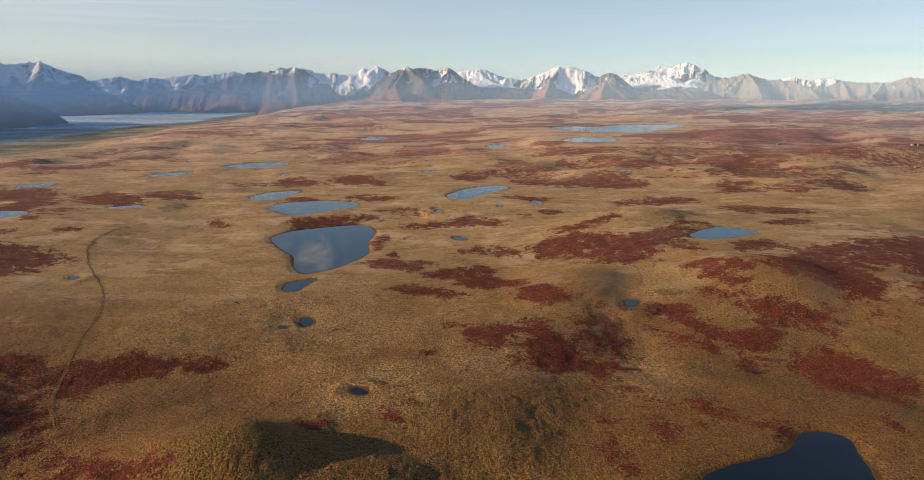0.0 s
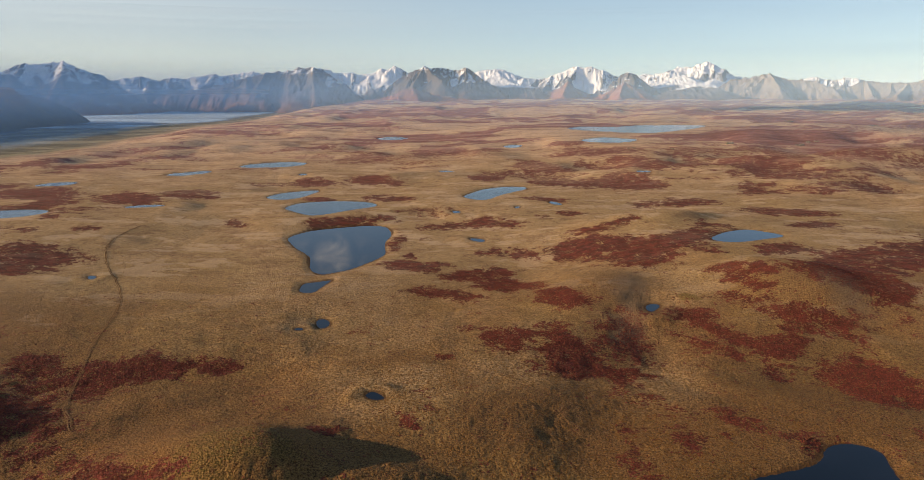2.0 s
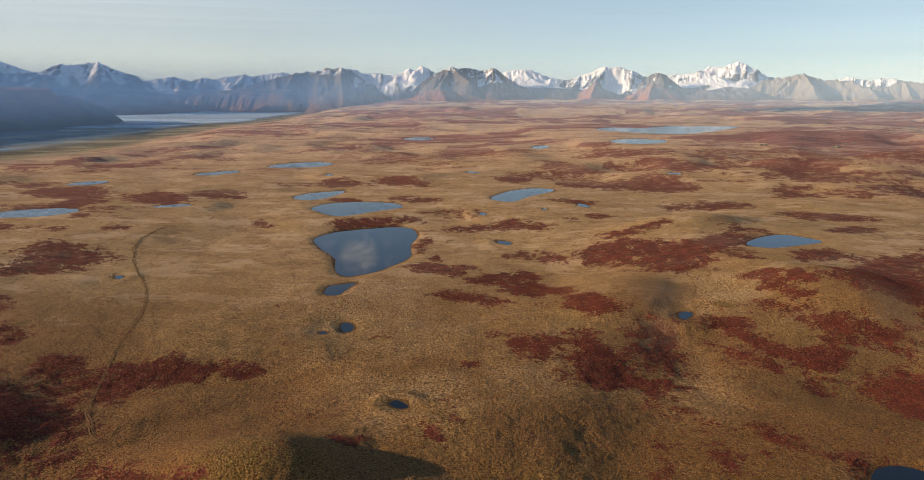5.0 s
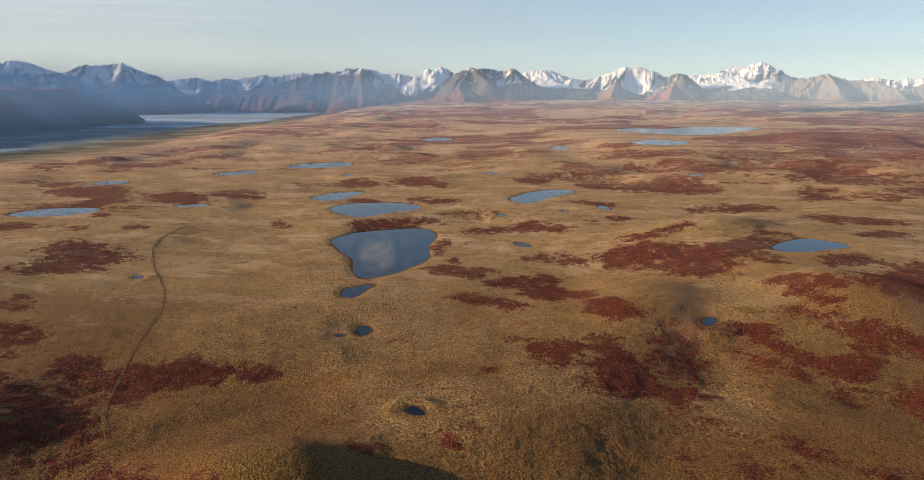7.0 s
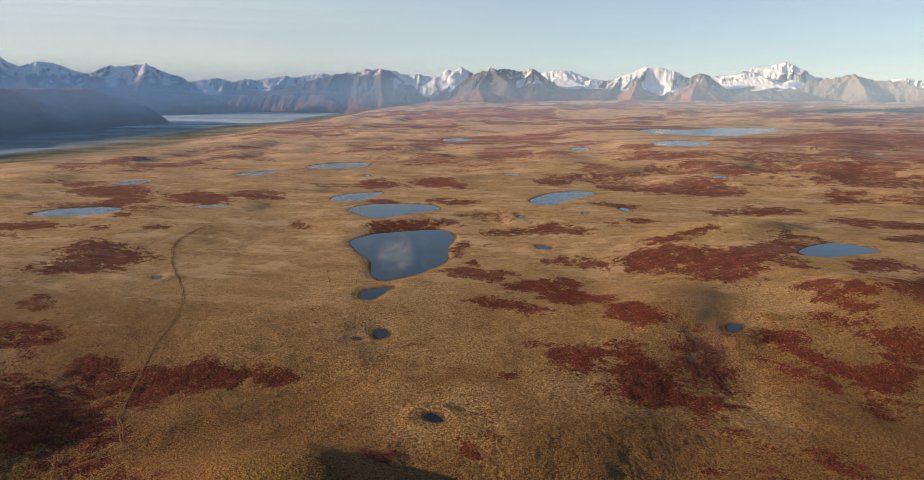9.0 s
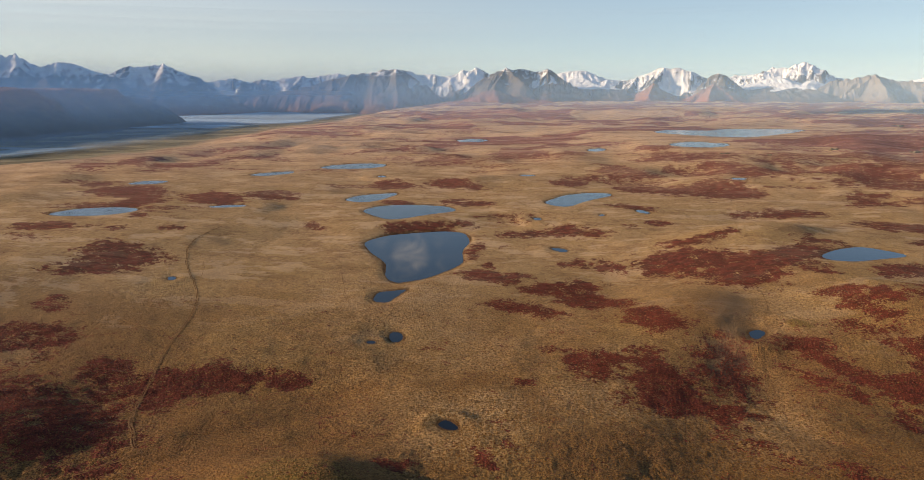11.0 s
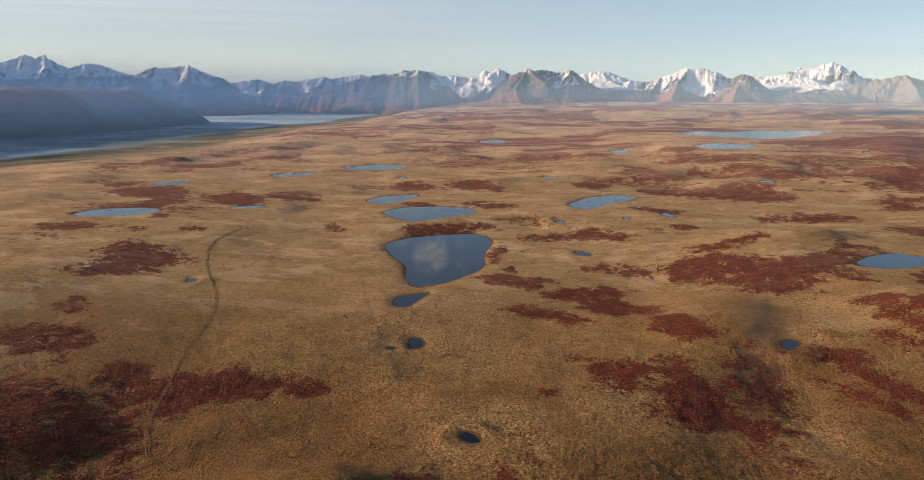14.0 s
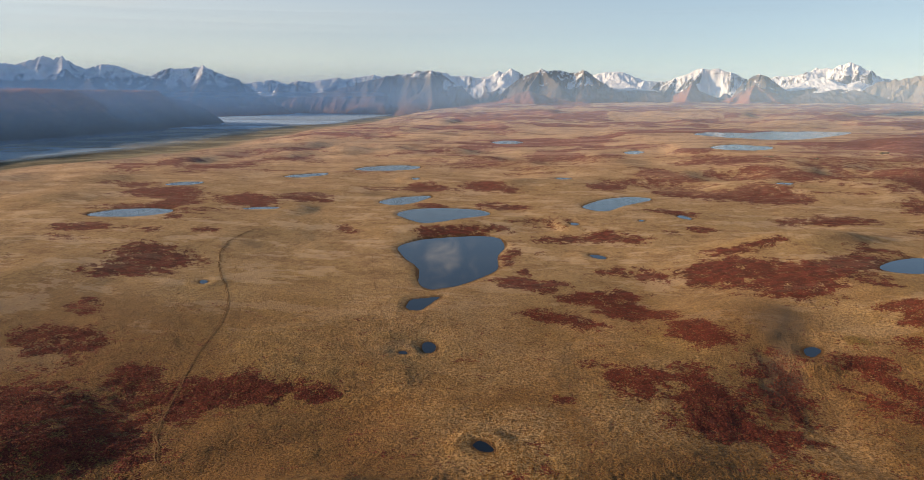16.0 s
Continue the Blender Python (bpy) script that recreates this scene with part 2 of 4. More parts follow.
# ---------------------------------------------------------------- plan: what grows where
# red dwarf-birch thickets: how dense, outline
THICKETS_A = [
    (0.9, [(-293, 370), (-286, 384), (-294, 405), (-307, 421), (-305, 441), (-293, 437), (-278, 420), (-262, 423), (-251, 411), (-256, 397), (-263, 390), (-261, 373), (-273, 373), (-280, 363)]),
    (0.45, [(-263, 319), (-259, 327), (-248, 325), (-242, 308), (-250, 303)]),
    (0.6, [(-240, 271), (-233, 282), (-227, 289), (-213, 287), (-208, 276), (-206, 265), (-218, 263), (-227, 255)]),
    (0.6, [(-183, 244), (-185, 257), (-182, 263), (-172, 260), (-163, 252), (-158, 241), (-161, 236), (-169, 235), (-177, 237)]),
]
THICKETS_B = [
    (0.7, [(-152, 230), (-156, 241), (-155, 250), (-150, 255), (-138, 252), (-129, 240), (-131, 232), (-136, 228), (-134, 216), (-140, 217)]),
    (1, [(-138, 251), (-136, 257), (-128, 257), (-122, 254), (-112, 255), (-102, 253), (-95, 252), (-98, 248), (-108, 246), (-114, 246), (-117, 241), (-125, 238), (-133, 242)]),
    (0.65, [(-219, 230), (-192, 232), (-176, 228), (-156, 234), (-140, 209), (-130, 192), (-138, 188), (-150, 180), (-166, 175)]),
    (0.8, [(-117.5, 168.2), (-110.6, 170.7), (-98.4, 163.8), (-95.3, 161.0), (-82.9, 158.4), (-77.8, 155.6), (-80.6, 153.0), (-113.8, 162.4)]),
    (0.6, [(-49.8, 186.4), (-40.3, 189.2), (-38.7, 185.9), (-43.2, 180.0), (-46.6, 180.7)]),
]
THICKETS_C = [
    (0.55, [(-263, 279), (-255, 291), (-216, 281), (-214, 271), (-227, 260), (-241, 257)]),
    (0.6, [(-225, 241), (-214, 243), (-214, 260), (-209, 265), (-204, 250), (-205, 233), (-212, 227)]),
    (1, [(-473, 635), (-470, 665), (-446, 682), (-417, 672), (-379, 610), (-366, 580), (-378, 564), (-397, 577), (-414, 619), (-448, 625)]),
    (1, [(-425, 559), (-381, 578), (-375, 600), (-357, 556), (-401, 559), (-413, 546)]),
    (1, [(-367, 646), (-355, 673), (-327, 650), (-303, 644), (-292, 603), (-313, 594), (-344, 619)]),
    (0.9, [(-313, 647), (-310, 672), (-298, 687), (-265, 683), (-252, 650), (-265, 638), (-286, 632)]),
]
THICKETS_D = [
    (1, [(-413, 482), (-398, 487), (-388, 497), (-363, 476), (-380, 465), (-394, 460)]),
    (0.7, [(-340, 479), (-332, 496), (-317, 477), (-322, 467)]),
    (0.7, [(-301, 487), (-293, 497), (-278, 486), (-293, 481)]),
    (1, [(-348, 531), (-338, 537), (-332, 518), (-343, 516)]),
    (0.5, [(-210, 539), (-197, 545), (-179, 522), (-190, 518)]),
    (0.9, [(-509, 693), (-505, 715), (-477, 689), (-491, 676)]),
    (0.85, [(-635, 827), (-672, 953), (-641, 961), (-628, 1015), (-613, 1014), (-554, 869), (-581, 824), (-619, 810)]),
    (0.85, [(-634, 1091), (-619, 1159), (-564, 1203), (-519, 1312), (-485, 1123), (-565, 1137), (-594, 1074)]),
]
THICKETS_E = [
    (0.85, [(-534, 824), (-578, 994), (-506, 982), (-470, 1065), (-456, 1101), (-430, 994), (-471, 947), (-484, 833), (-512, 802)]),
    (1, [(-211, 754), (-202, 774), (-177, 771), (-155, 743), (-171, 730), (-190, 729)]),
    (1, [(-147, 741), (-144, 767), (-128, 783), (-110, 778), (-101, 758), (-88, 759), (-82, 740), (-96, 745), (-128, 739)]),
    (0.9, [(-168, 643), (-160, 658), (-135, 649), (-137, 631), (-159, 630)]),
    (0.9, [(-111, 643), (-101, 671), (-81, 651), (-61, 646), (-65, 629), (-104, 634)]),
    (1, [(-131, 526), (-127, 539), (-100, 551), (-72, 559), (-73, 548), (-93, 540), (-116, 531), (-127, 521)]),
]
THICKETS_F = [
    (0.9, [(-49, 524), (-41, 536), (-18, 537), (-9, 530), (0, 550), (14, 545), (30, 530), (22, 518), (0, 527), (-22, 522)]),
    (0.9, [(-13, 782), (7, 811), (24, 791), (30, 768), (7, 759)]),
    (0.8, [(45, 754), (74, 786), (106, 780), (95, 705), (79, 712)]),
    (0.7, [(36, 643), (61, 646), (85, 625), (78, 612), (53, 623)]),
    (0.6, [(45, 552), (55, 559), (56, 542), (51, 538)]),
    (0.8, [(65, 564), (77, 571), (89, 555), (70, 547)]),
    (0.45, [(-45, 478), (-38, 498), (-33, 498), (-33, 479)]),
    (0.7, [(-287, 1031), (-226, 1048), (-221, 1022), (-270, 1004)]),
]
THICKETS_G = [
    (0.7, [(-212, 979), (-187, 1035), (-126, 1050), (-122, 950), (-187, 940)]),
    (0.6, [(-101, 1074), (-37, 1104), (-26, 1040), (-78, 1021)]),
    (0.7, [(0, 807), (50, 844), (115, 848), (105, 826), (42, 813)]),
    (0.7, [(37, 869), (55, 915), (86, 919), (94, 854), (65, 847)]),
    (0.7, [(94, 1010), (143, 1065), (184, 1046), (164, 930), (111, 942)]),
    (0.8, [(-339, 1048), (-302, 1121), (-241, 1333), (-163, 1468), (-184, 1264), (-262, 1123)]),
]
THICKETS_H = [
    (0.62, [(118, 874), (142, 991), (192, 1042), (260, 1011), (347, 1028), (419, 1005), (438, 976), (600, 1096), (520, 867), (431, 713), (389, 709), (357, 719), (309, 712), (275, 710), (284, 750), (233, 782), (196, 812), (151, 857)]),
    (0.62, [(300, 1149), (355, 1228), (486, 1440), (656, 1639), (744, 1693), (773, 1565), (961, 1638), (717, 1223), (572, 1195), (398, 1180)]),
    (0.8, [(102, 754), (124, 773), (156, 776), (191, 763), (191, 738), (200, 708), (158, 672), (131, 708), (101, 705)]),
]
THICKETS_I = [
    (0.8, [(265, 700), (299, 715), (324, 685), (380, 691), (420, 695), (386, 637), (347, 631), (313, 630), (311, 657), (266, 648), (262, 669)]),
    (0.9, [(140, 605), (165, 617), (207, 624), (220, 611), (197, 593), (170, 584), (144, 591)]),
    (0.9, [(216, 557), (241, 575), (260, 548), (279, 535), (258, 518), (230, 529)]),
    (0.9, [(218, 472), (244, 497), (259, 489), (246, 472), (224, 465)]),
    (0.8, [(67, 479), (84, 475), (97, 482), (115, 486), (103, 474), (86, 464), (71, 463)]),
]
THICKETS_J = [
    (0.95, [(41, 434), (62, 456), (83, 448), (99, 438), (124, 437), (149, 450), (160, 460), (161, 475), (171, 470), (152, 436), (133, 417), (119, 396), (107, 386), (93, 380), (80, 397), (75, 410), (61, 418), (47, 424)]),
    (0.8, [(-5, 439), (12, 451), (42, 443), (51, 430), (40, 425), (12, 436)]),
    (0.7, [(-62, 452), (-60, 482), (-55, 496), (-53, 477), (-55, 442)]),
    (0.8, [(-49, 435), (-42, 440), (-38, 424), (-46, 424)]),
    (1, [(-59, 416), (-47, 420), (-32, 414), (-18, 412), (-24, 403), (-34, 392), (-45, 399), (-54, 402)]),
]
THICKETS_K = [
    (1, [(-20, 384), (-6, 396), (4, 398), (14, 406), (21, 396), (10, 384), (-10, 379)]),
    (1, [(0, 373), (10, 383), (23, 375), (36, 360), (34, 355), (22, 359), (15, 350), (3, 358)]),
    (1, [(-38, 355), (-28, 358), (-12, 355), (2, 348), (-3, 342), (-18, 349), (-30, 349)]),
    (1, [(28, 338), (36, 346), (44, 345), (51, 331), (53, 324), (46, 318), (38, 320), (33, 329)]),
    (0.45, [(-9, 295), (-2, 303), (5, 297), (4, 292), (-2, 291)]),
    (1, [(3, 288), (10, 292), (22, 291), (27, 288), (24, 274), (20, 267), (16, 260), (12, 264), (6, 273)]),
]
THICKETS_L = [
    (1, [(29, 291), (37, 294), (39, 286), (43, 278), (45, 264), (49, 260), (47, 249), (35, 241), (29, 242), (26, 249), (25, 261), (28, 277)]),
    (0.7, [(29.1, 240.4), (48.7, 257.3), (56.5, 253.6), (61.9, 249.6), (57.5, 235.8), (51.9, 232.9), (47.2, 238.8), (34.4, 234.7)]),
    (0.55, [(65, 316), (74, 313), (78, 301), (75, 289), (67, 266), (61, 233), (52, 232), (47, 249), (49, 271)]),
    (0.45, [(-20, 262), (-11, 260), (-9, 253), (-15, 253)]),
    (0.9, [(125, 358), (133, 365), (143, 361), (149, 343), (149, 337), (140, 340), (130, 347)]),
]
THICKETS_M = [
    (0.85, [(123, 343), (133, 342), (144, 329), (146, 321), (142, 319), (136, 323), (134, 331)]),
    (0.8, [(125, 326), (130, 320), (135, 312), (143, 308), (153, 305), (166, 297), (175, 293), (166, 284), (148, 283), (139, 283), (137, 296), (131, 303), (127, 314)]),
    (1, [(119, 278), (130, 283), (142, 281), (135, 271), (127, 262), (119, 260), (118, 266)]),
    (1, [(90, 308), (100, 313), (105, 309), (103, 299), (109, 289), (115, 285), (119, 278), (121, 264), (117, 264), (113, 275), (104, 287), (98, 299)]),
]
THICKETS_N = [
    (0.7, [(87, 301), (92, 294), (101, 279), (108, 268), (113, 260), (106, 256), (96, 264), (90, 279), (85, 291)]),
    (0.42, [(110, 257), (131, 258), (121, 242), (111, 237), (109, 249)]),
    (1, [(134, 253), (146, 263), (154, 263), (156, 254), (160, 246), (156, 232), (162, 228), (157, 219), (147, 216), (136, 215), (135, 224), (130, 236)]),
    (0.8, [(126, 399), (138, 397), (145, 389), (135, 389)]),
    (0.9, [(164, 398), (182, 410), (197, 408), (195, 392), (176, 390), (162, 386)]),
]
THICKETS_O = [
    (0.85, [(161, 344), (197, 386), (244, 408), (310, 440), (364, 464), (266, 334), (241, 338), (228, 351), (203, 340), (212, 326), (204, 308), (190, 301), (181, 311), (175, 323), (167, 331)]),
    (0.7, [(224, 321), (260, 325), (243, 302), (218, 307)]),
    (0.55, [(39.5, 180.9), (44.4, 179.5), (48.2, 174.1), (49.9, 167.8), (46.7, 161.5), (43.5, 168.1), (41.6, 174.6)]),
    (0.6, [(60.3, 189.9), (66.0, 182.2), (68.3, 173.8), (68.5, 169.6), (64.4, 172.2), (60.7, 182.3)]),
    (0.55, [(73.7, 194.6), (76.2, 191.3), (76.8, 185.6), (74.0, 187.5)]),
    (0.55, [(94.5, 195.6), (99.0, 189.3), (99.8, 183.3), (96.3, 187.3)]),
    (0.45, [(80.7, 191.2), (86.3, 189.2), (84.2, 182.0), (80.6, 183.8)]),
]
THICKETS_P = [
    (0.5, [(133.7, 195.7), (135.8, 193.0), (133.5, 188.0), (131.2, 190.1)]),
    (0.45, [(44.1, 201.5), (46.7, 198.0), (47.1, 189.3), (43.6, 184.5), (42.6, 190.8)]),
    (0.5, [(53, 247), (58, 250), (53, 229), (51, 231)]),
    (0.45, [(61.8, 233.4), (64.8, 217.8), (63.7, 202.5), (65.7, 188.7), (59.9, 185.3), (56.9, 202.2), (56.0, 218.3)]),
    (0.45, [(78.0, 210.0), (87.1, 203.3), (94.2, 190.9), (86.3, 186.8), (76.4, 192.6)]),
    (0.5, [(97.3, 197.2), (108.4, 192.4), (109.5, 185.6), (93.1, 182.5)]),
    (0.4, [(-21.0, 218.5), (-17.1, 218.3), (-13.8, 203.8), (-15.3, 195.1), (-18.6, 203.3)]),
    (0.4, [(-26.5, 201.0), (-18.8, 195.2), (-16.4, 187.0), (-23.4, 189.9)]),
    (0.35, [(-63, 301), (-50, 300), (-49, 288), (-60, 291)]),
]
THICKETS_Q = [
    (0.45, [(-173, 195), (-164, 198), (-153, 199), (-150, 190), (-162, 182)]),
    (0.5, [(-141.0, 172.9), (-129.2, 180.7), (-111.9, 175.7), (-108.2, 164.6), (-134.5, 164.3)]),
]
THICKETS = [(dense, rounded(ring, 2)) for dense, ring in THICKETS_A + THICKETS_B + THICKETS_C + THICKETS_D + THICKETS_E + THICKETS_F + THICKETS_G + THICKETS_H + THICKETS_I + THICKETS_J + THICKETS_K + THICKETS_L + THICKETS_M + THICKETS_N + THICKETS_O + THICKETS_P + THICKETS_Q]
# grey willow scrub in damp hollows, and two eastern slopes' shade painted alike
WILLOW_SHADE = [
    (-228.3, 708.2, 22.8, 12.9, -78), (-82.9, 779.1, 22.4, 16.8, -75), (174.5, 317.6, 25.5, 8.9, 84), (78.2, 339.8, 26.9, 8.4, 78), (229.6, 329.3, 6.6, 5.4, 63), (-241.3, 464.2, 12.1, 7.2, -40), (68.6, 300.1, 23.5, 7, 76),
]
# zones of brown heath and painted shade, rust-brown grass, bleached grass: how much, outline
HEATH_SHADE = [
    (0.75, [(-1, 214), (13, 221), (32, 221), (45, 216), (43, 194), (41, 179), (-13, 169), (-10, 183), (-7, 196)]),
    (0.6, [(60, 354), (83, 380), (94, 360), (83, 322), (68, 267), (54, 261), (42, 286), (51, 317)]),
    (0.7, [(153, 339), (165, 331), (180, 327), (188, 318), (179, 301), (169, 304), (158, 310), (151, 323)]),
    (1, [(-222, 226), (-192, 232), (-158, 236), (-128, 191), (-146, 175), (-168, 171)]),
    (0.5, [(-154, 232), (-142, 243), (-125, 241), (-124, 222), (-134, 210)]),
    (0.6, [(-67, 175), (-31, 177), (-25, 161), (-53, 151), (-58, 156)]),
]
HEATH_SHADE += [
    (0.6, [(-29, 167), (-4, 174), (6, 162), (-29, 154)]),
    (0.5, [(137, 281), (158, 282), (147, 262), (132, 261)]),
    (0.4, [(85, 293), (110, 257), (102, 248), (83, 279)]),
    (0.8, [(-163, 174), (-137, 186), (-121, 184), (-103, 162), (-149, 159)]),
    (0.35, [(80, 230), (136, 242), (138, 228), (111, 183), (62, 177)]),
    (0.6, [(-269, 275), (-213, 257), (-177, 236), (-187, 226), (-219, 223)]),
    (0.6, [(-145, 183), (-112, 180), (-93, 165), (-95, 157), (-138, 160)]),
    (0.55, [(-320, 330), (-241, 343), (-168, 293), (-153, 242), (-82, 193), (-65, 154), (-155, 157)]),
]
RUSSET = [
    (1, [(-124, 189), (-112, 209), (-77, 231), (-48, 217), (-55, 191), (-83, 188), (-111, 174), (-138, 164), (-157, 167), (-146, 175)]),
    (0.8, [(-293, 317), (-274, 333), (-227, 335), (-178, 306), (-167, 264), (-209, 252), (-231, 248)]),
    (0.6, [(-70, 316), (-14, 326), (-2, 300), (-11, 248), (-44, 240), (-67, 259)]),
    (0.7, [(-48, 507), (48, 510), (62, 452), (38, 401), (-10, 404), (-37, 436)]),
    (0.5, [(98, 332), (122, 334), (131, 303), (125, 284), (105, 306)]),
    (0.8, [(164, 287), (199, 274), (214, 263), (183, 221), (170, 230), (165, 246), (160, 262)]),
]
RUSSET += [
    (0.35, [(68, 229), (159, 284), (163, 265), (114, 183), (47, 176)]),
]
BLEACHED = [
    (1, [(-180, 496), (-144, 498), (-95, 375), (-88, 301), (-123, 313), (-170, 425)]),
    (0.9, [(-86, 391), (-43, 381), (-42, 324), (-70, 320), (-81, 353)]),
    (0.8, [(108, 401), (123, 390), (130, 365), (109, 317), (94, 320), (98, 359)]),
    (0.45, [(81, 305), (80, 280), (85, 246), (85, 229), (69, 210), (56, 210), (51, 218), (71, 267)]),
    (0.8, [(-73, 249), (-19, 247), (-6, 224), (-15, 189), (-40, 195), (-64, 219)]),
    (0.7, [(-168, 293), (-144, 329), (-109, 313), (-99, 270), (-134, 265)]),
    (0.5, [(-325, 451), (-227, 521), (-159, 397), (-199, 342), (-255, 352)]),
]
BLEACHED += [
    (0.8, [(-295, 653), (-201, 699), (-152, 527), (-119, 548), (-61, 550), (-54, 486), (-115, 526), (-180, 496), (-227, 521)]),
    (0.7, [(-52, 673), (-16, 622), (57, 604), (33, 554), (-14, 550), (-54, 569)]),
    (0.9, [(-102, 351), (-77, 354), (-36, 321), (3, 324), (-8, 300), (-54, 246), (-73, 249), (-93, 284)]),
    (0.6, [(-63, 487), (-4, 510), (4, 400), (-40, 360), (-63, 378), (-56, 419)]),
    (0.5, [(2, 255), (23, 246), (23, 222), (-2, 214), (-8, 236)]),
]
HEATH_SHADE, RUSSET, BLEACHED = ([(much, rounded(ring, 2)) for much, ring in zones] for zones in (HEATH_SHADE, RUSSET, BLEACHED))
# green moss on the mounds
MOSS = [(-66, 163, 17, 13, 0), (105, 326, 6, 5, 0), (-172, 186, 5, 4, 0), (368.3, 979.7, 66.8, 29.0, 62.0), (394.8, 837.5, 38.1, 12.4, 60.0)]


TRACKS = [     # rut spacing (0: a single path), course
    (0.75, [(-257.9, 504), (-258.7, 474), (-251.4, 442), (-225.5, 396), (-191.5, 350), (-174.9, 312), (-166.9, 277.3), (-155, 250.2), (-148.3, 229.9), (-140.4, 213), (-128.7, 195.7), (-119.5, 185.6), (-100.7, 178.4)]),
    (0.75, [(-119.5, 185.6), (-124.5, 181.6), (-130.2, 176.2), (-136.3, 170.9)]),
    (0, [(-4.2, 199.4), (-8.5, 189.5), (-15.9, 179.9), (-23.3, 170.2), (-28.6, 161.9)]),
    (0, [(83.2, 311.8), (79.4, 292.8), (78.2, 267.2), (79.2, 241.4), (85.5, 222.2), (92.5, 209.4), (96.6, 199.2), (100.6, 190.2), (103.4, 187.1)]),
    (0, [(-69.9, 305.5), (-64.7, 278.8), (-66.9, 263.9), (-74.9, 254.0), (-80.4, 240.8), (-92.0, 234.2), (-106.1, 223.1)]),
    (0, [(-33.7, 201.5), (-28.6, 203.6), (-24.4, 202.0), (-21.4, 195.8), (-16.6, 189.2), (-12.0, 183.7), (-9.4, 179.8)]),
    (0, [(-3.4, 197.0), (-5.0, 205.2), (-4.0, 214.6), (0.1, 220.7)]),
    (0, [(-251.8, 445.5), (-233.4, 428.7), (-213.2, 395.8), (-206.0, 376.2)]),
    (0, [(-149.8, 459.2), (-128.6, 398.8), (-110.2, 350.9), (-88.0, 300.8)]),
    (0, [(99.8, 377.4), (100.6, 368.7), (95.0, 340.3), (89.9, 331.3), (90.9, 317.0)]),
    (0, [(-86.0, 347.0), (-82.1, 338.2), (-83.3, 326.0), (-81.5, 315.2), (-77.7, 306.8)]),
]


def blobs(x, y, ovals):
    """How far inside the nearest of the ovals: above 0 within, uneven at the rim."""
    best = np.full(x.shape, -9.0)
    for cx, cy, rx, ry, turn in ovals:
        reach = 1.9 * max(rx, ry)
        near = (np.abs(x - cx) < reach) & (np.abs(y - cy) < reach)
        if near.any():
            best[near] = np.maximum(best[near], 1 - bell(x[near], y[near], cx, cy, rx, ry, turn))
    return best


def thicket_lie(x, y):
    """Density of the placed thickets: full within their outlines, thinning out in flecks past them."""
    best = np.zeros(x.shape)
    for dense, ring in THICKETS:
        lo, hi = ring.min(0), ring.max(0)
        away = math.hypot(*ring.mean(0))
        fringe = min(11.0, 0.13 * (hi - lo).max() + 1.2) * (1 + away / 700)
        near = (x > lo[0] - 2 * fringe) & (x < hi[0] + 2 * fringe) & (y > lo[1] - 2 * fringe) & (y < hi[1] + 2 * fringe)
        if near.any():
            xs, ys = x[near], y[near]
            d = outline_distance(xs, ys, ring) / fringe
            best[near] = np.maximum(best[near], dense ** 0.65 * (1 - step(-0.7, 1.5, d)))
    return best


def thicket(x, y):
    """How densely red shrubs grow, from 0 to 1."""
    r = np.hypot(x, y)
    k = step(350, 900, r)
    rough = 0.42 * vnoise(x, y, 13, 41) + 0.42 * vnoise(x, y, 5, 42) + 0.36 * vnoise(x, y, 2.2, 43)
    rough_far = 0.5 * vnoise(x * 0.6, y, 45, 44) + 0.45 * vnoise(x * 0.7, y, 16, 45) + 0.35 * vnoise(x, y, 6.5, 51)
    rough = rough * (1 - k) + rough_far * k
    placed = thicket_lie(x, y)
    near = (0.5 + 0.5 * placed) * step(-0.5, 0.35, placed - 0.5 + 0.72 * rough)
    wide = fbm(x * 0.7, y, 210, 46, 5, 0.62) + 0.12 * step(100, 900, x) * step(700, 1000, r)
    wild = 0.95 * step(0.0, 0.12, wide) * step(750, 1200, r)
    bands = 0.65 * step(0.20, 0.38, fbm(x * 0.4, y, 60, 50, 4, 0.6)) * step(420, 620, r)
    return np.maximum(near, np.maximum(wild, bands) * (1 - valley_depth(x, y)))


def zone(x, y, rings, seed):
    """How far the ground belongs to one of the zones, with wide uneven borders."""
    best = np.zeros(x.shape)
    for much, ring in rings:
        lo, hi = ring.min(0), ring.max(0)
        border = 0.12 * np.hypot(*(hi - lo)) + 3
        near = (x > lo[0] - 2 * border) & (x < hi[0] + 2 * border) & (y > lo[1] - 2 * border) & (y < hi[1] + 2 * border)
        if near.any():
            xs, ys = x[near], y[near]
            d = outline_distance(xs, ys, ring) / border + 0.9 * fbm(xs, ys, 24, seed, 4, 0.6)
            best[near] = np.maximum(best[near], much * (1 - step(-0.8, 1.0, d)))
    return best


def heath_shade(x, y):
    """Where the ground is painted dark: brown heath, and the shade of slopes and mounds."""
    return zone(x, y, HEATH_SHADE, 68)


